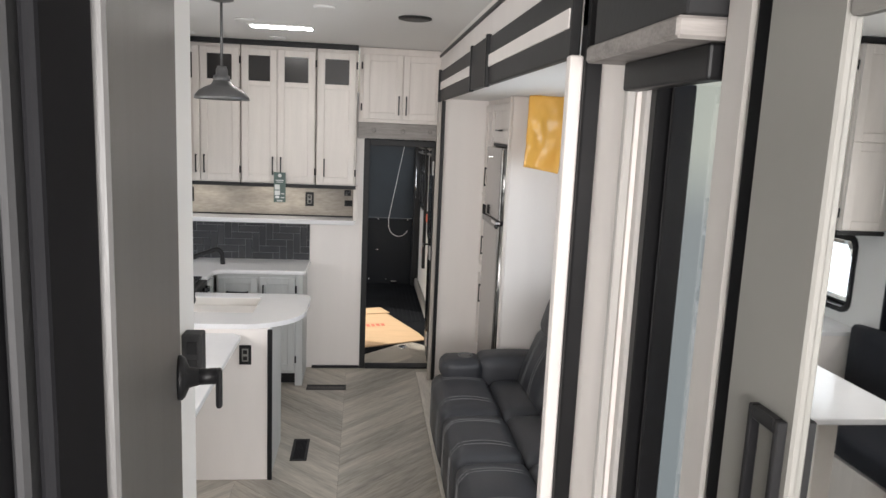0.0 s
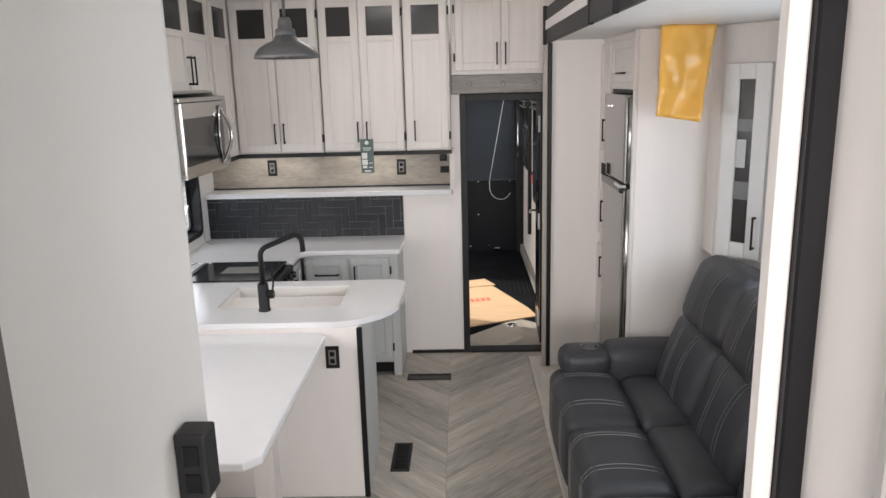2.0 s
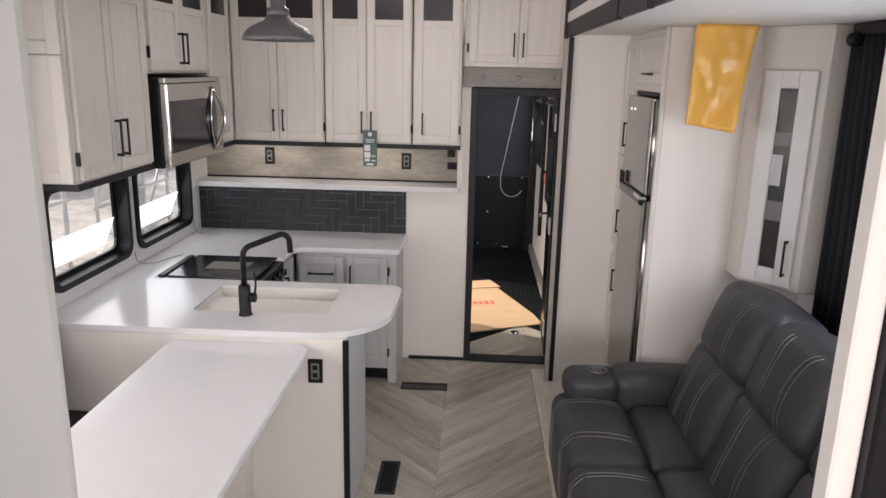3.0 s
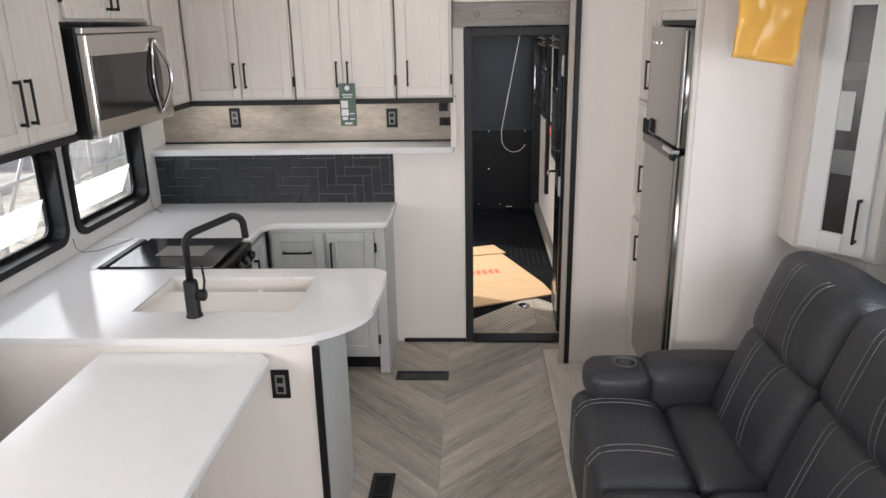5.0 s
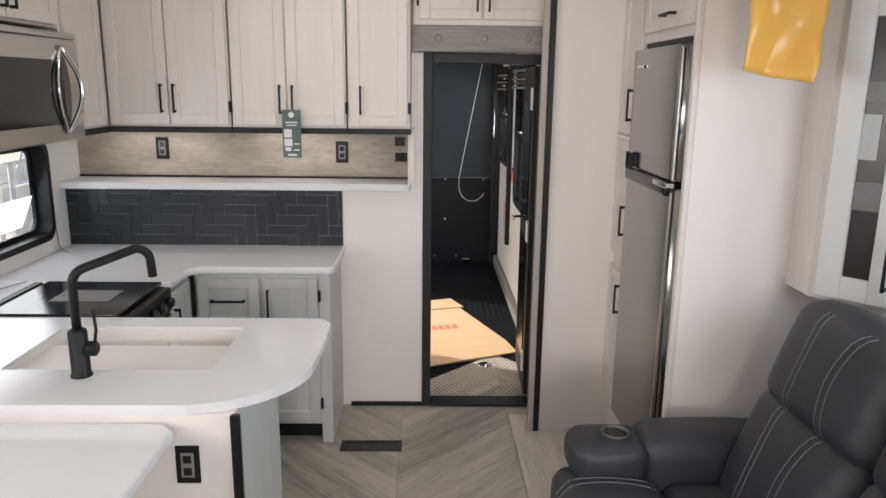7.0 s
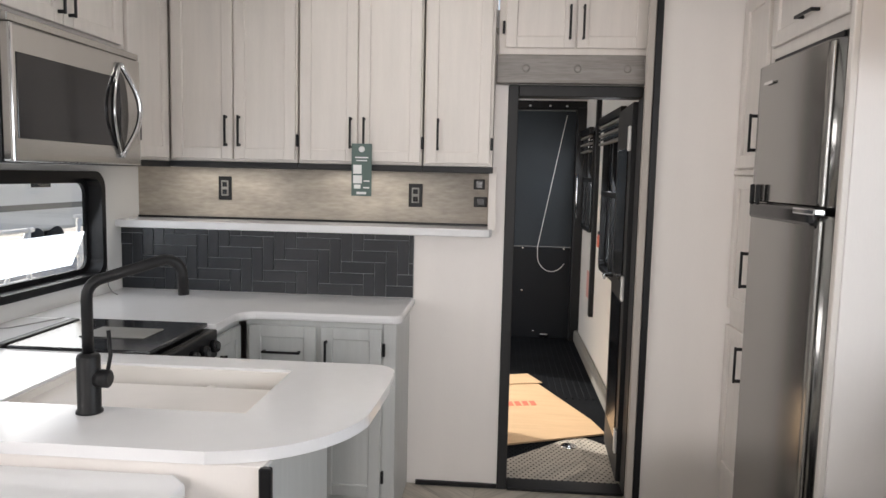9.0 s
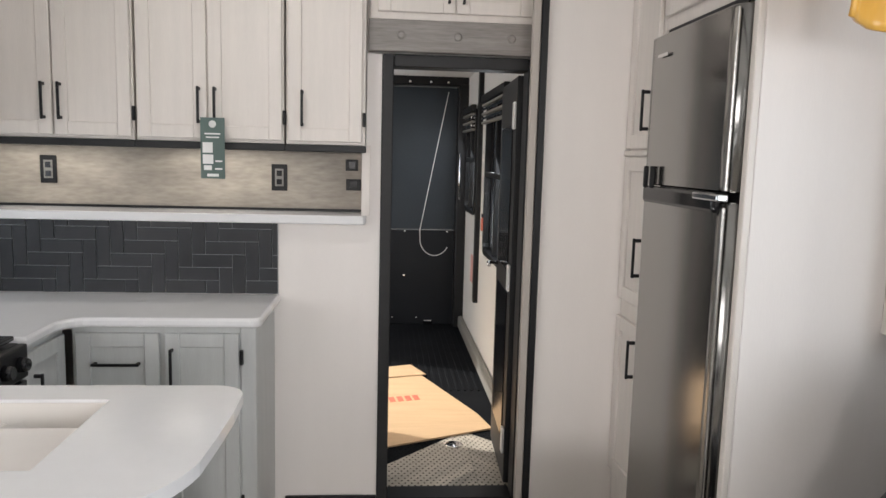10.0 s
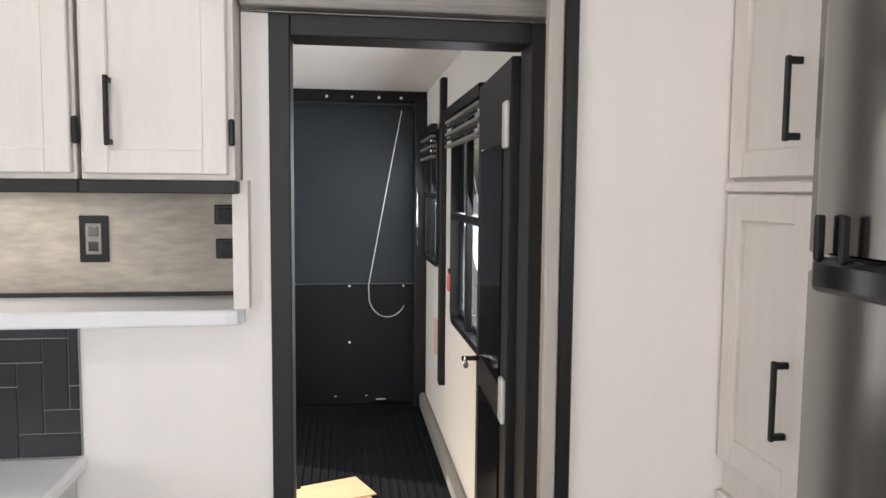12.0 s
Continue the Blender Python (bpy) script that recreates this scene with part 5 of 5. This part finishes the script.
floor_vent(-0.005, 0.30, 5.585, 5.69, True)
floor_vent(-0.01, 0.092, 4.385, 4.69, False)
wire = thing("loose_wire", (-1.45, 5.1, 0.92), "thin grey wire lying on the worktop", "wire")
part("wire", tube([(-1.468, 5.11, 1.0), (-1.46, 5.11, 0.95), (-1.44, 5.13, 0.925), (-1.38, 5.16, 0.924), (-1.30, 5.365, 0.924)], 0.002, 5), M_frame_grey, wire)
wire = thing("loose_wire", (-1.45, 6.0, 0.92), "thin grey wire lying on the worktop", "wire")
part("wire", tube([(-1.468, 5.97, 1.05), (-1.462, 5.97, 0.95), (-1.44, 5.96, 0.924), (-1.38, 5.90, 0.924)], 0.002, 5), M_frame_grey, wire)

# ---- outdoors ----
structure("ground", box(-400, 400, -400, 400, -1.1, -1.0), M_asphalt, "worn grey asphalt yard", "ground")


def outdoors():
    b = thing("metal_shed", (24, 30, -1), "long cream metal building with a pale roof", "building")
    part("wall", box(24, 34, -10, 70, -1, 7.4, 0.02), M_cream, b)
    part("roof", box(23.6, 34.4, -10.4, 70.4, 7.42, 7.9, 0.05), M_trailer, b)
    for k, (x, y, mt, lab) in enumerate(((11.5, 13.0, M_trailer, "white parked car on the asphalt"), (13.5, 18.5, M_car_silver, "silver parked car on the asphalt"), (12.5, 24.5, M_car, "dark parked car on the asphalt"))):
        c = thing("parked_car", (x, y, -1), lab, "car", "parked cars")
        part("body", soft_box((2.2, 0.9, 0.34), 0.25, (0.05, 0.03, 0.04), 8, Matrix.Translation((x, y, -0.32))), mt, c)
        part("cabin", soft_box((1.25, 0.78, 0.33), 0.28, (0.0, 0.0, 0.05), 8, Matrix.Translation((x + 0.1, y, 0.18))), M_black_gloss, c, "dark glazed cabin")
        part("roof_panel", soft_box((0.9, 0.7, 0.05), 0.045, (0, 0, 0.03), 6, Matrix.Translation((x + 0.1, y, 0.47))), mt, c)
        for sx in (-1.35, 1.35):
            for sy in (-0.85, 0.85):
                part("wheel", lathe([(0.2, -0.1), (0.33, -0.1), (0.33, 0.1), (0.2, 0.1)], (x + sx, y + sy, -0.67), 20, "y"), M_tyre, c)
    # added trailer, placed to keep direct sun out of the dinette window
    c = thing("parked_trailer", (-3.2, 0, -1), "white trailer added close beside the vehicle to block the sun", "trailer", "parked trailers")
    part("body", box(-5.6, -3.2, -6.0, 4.75, -0.4, 3.15, 0.12, 3), M_trailer, c)
    # overhang added to stop sun patches on the worktops, open below for the view
    part("nose", box(-5.6, -3.2, 4.76, 7.65, 1.45, 3.15, 0.12, 3), M_trailer, c, "raised white overhang added to shade the kitchen windows")
    part("stripe", box(-3.199, -3.187, -5.8, 4.55, 0.25, 0.42), M_frame_grey, c)
    for j in range(2):
        part("wheel", lathe([(0.2, -0.12), (0.36, -0.12), (0.36, 0.12), (0.2, 0.12)], (-3.34, -1.2 + j * 0.95, -0.64), 20, "x"), M_tyre, c)
    for k in range(3):
        x, y = -13.0, 4.0 + k * 9.5
        c = thing("parked_trailer", (x, y, -1), "white parked travel trailer with dark windows", "trailer", "parked trailers")
        part("body", box(x - 2.4, x, y - 4, y + 4, -0.4, 2.6, 0.12, 3), M_trailer, c)
        for j in range(3):
            part("window", box(x + 0.001, x + 0.03, y - 3.1 + j * 2.4, y - 2.2 + j * 2.4, 0.9, 1.6, 0.02), M_black_gloss, c)
        part("stripe", box(x + 0.001, x + 0.012, y - 3.9, y + 3.9, 0.25, 0.42), M_frame_grey, c)
        for j in range(2):
            part("wheel", lathe([(0.2, -0.12), (0.36, -0.12), (0.36, 0.12), (0.2, 0.12)], (x - 0.1, y - 0.5 + j * 0.95, -0.64), 20, "x"), M_tyre, c)
    for x, y in ((-4.6, 7.2), (-5.4, 9.3), (-4.9, 11.6), (-6.4, 13.8), (-7.0, 10.2)):
        c = thing("trailer_frame", (x, y, -1), "white tubular trailer frame standing on the gravel", "frame", "trailer frames")
        for s in (0, 0.9, 1.8):
            part("upright", tube([(x, y + s, -1), (x, y + s, 0.75)], 0.035, 8), M_trailer, c)
        for z in (-0.55, 0.1, 0.72):
            part("rail", tube([(x, y - 0.1, z), (x, y + 1.9, z)], 0.03, 8), M_trailer, c)
        for s in (0, 0.9):
            part("brace", tube([(x, y + s, -0.55), (x, y + s + 0.9, 0.72)], 0.025, 8), M_trailer, c)
        part("side_panel", box(x - 0.12, x - 0.06, y + 0.2, y + 1.1, -0.5, 0.4, 0.01), M_trailer, c)
    structure("gravel_yard", box(-60, -1.7, -20, 60, -1.0, -0.985), M_gravel, "pale gravel yard beside the vehicle", "ground")


outdoors()

# ---- backsplash tiles ----
TW = 0.0545
shapes = {}
gx0, gx1, gz0, gz1, gap = LEFT + 0.002, -0.030, 0.922, 1.221, 0.0030
def tile_mesh(w, h):
    key = (round(w, 3), round(h, 3))
    if key not in shapes:
        bm = box(-w / 2, w / 2, -0.006, 0, -h / 2, h / 2, 0.0012)
        bmesh.ops.recalc_face_normals(bm, faces=bm.faces[:])
        me = bpy.data.meshes.new("tile")
        bm.to_mesh(me)
        bm.free()
        me.materials.append(M_tile)
        shapes[key] = me
    return shapes[key]


for i in range(-4, 30):
    for j in range(-4, 8):
        k = (i - j) % 6
        if k not in (0, 5):
            continue
        w, h = (3, 1) if k == 0 else (1, 3)
        a0, a1 = max(gx0, gx0 + i * TW + gap / 2), min(gx1, gx0 + (i + w) * TW - gap / 2)
        b0, b1 = max(gz0, gz0 + j * TW + gap / 2), min(gz1, gz0 + (j + h) * TW - gap / 2)
        if a1 - a0 < 0.006 or b1 - b0 < 0.006:
            continue
        ob = new("tile", tile_mesh(a1 - a0, b1 - b0))
        ob.parent = splash
        ob.matrix_parent_inverse = parent_matrix(splash).inverted()
        ob.matrix_basis = Matrix.Translation(((a0 + a1) / 2, 6.1095, (b0 + b1) / 2))

# ---- chevron floor planks ----
floor_ob = bpy.data.objects["floor"]
COL, PITCH, SEAM = 0.58, 0.25, 0.29


def plank_mesh(sign):
    s = COL
    g = 0.0006
    pts = [(g, g), (COL - g, s * 1.0 + g), (COL - g, s + PITCH - g), (g, PITCH - g)]
    bm = prism(pts, -0.004, 0.0, 0.0008, 1)
    if sign < 0:
        bm.transform(Matrix.Translation((COL, 0, 0)) @ Matrix.Diagonal((-1, 1, 1, 1)))
    bmesh.ops.recalc_face_normals(bm, faces=bm.faces[:])
    me = bpy.data.meshes.new("plank")
    bm.to_mesh(me)
    bm.free()
    me.materials.append(M_plank_r if sign > 0 else M_plank_l)
    return me


def plank_material(name, ang):
    """Grain along the plank, shifted from plank to plank."""
    m = M_plank.copy()
    m.name = name
    nt = m.node_tree
    for n in list(nt.nodes):
        if n.type == "MAPPING":
            n.vector_type = "TEXTURE"
            n.inputs["Rotation"].default_value = (0, 0, ang)
            n.inputs["Scale"].default_value = (1.0, 0.11, 1.0)
            oi = nt.nodes.new("ShaderNodeObjectInfo")
            mul = nt.nodes.new("ShaderNodeVectorMath")
            mul.operation = "SCALE"
            mul.inputs[0].default_value = (3.0, 7.0, 5.0)
            nt.links.new(oi.outputs["Random"], mul.inputs["Scale"])
            nt.links.new(mul.outputs[0], n.inputs["Location"])
    return m


M_plank_r = plank_material("grey_oak_vinyl_plank_rising", math.atan(1.0))
M_plank_l = plank_material("grey_oak_vinyl_plank_falling", -math.atan(1.0))
right_mesh, left_mesh = plank_mesh(1), plank_mesh(-1)
for c in range(-4, 2):
    x = SEAM + c * COL
    rising = c % 2 == 0
    for k in range(-3, 16):
        y = 2.32 + k * PITCH
        ob = new("plank", right_mesh if rising else left_mesh)
        ob.parent = floor_ob
        ob.matrix_basis = Matrix.Translation((x, y, 0))
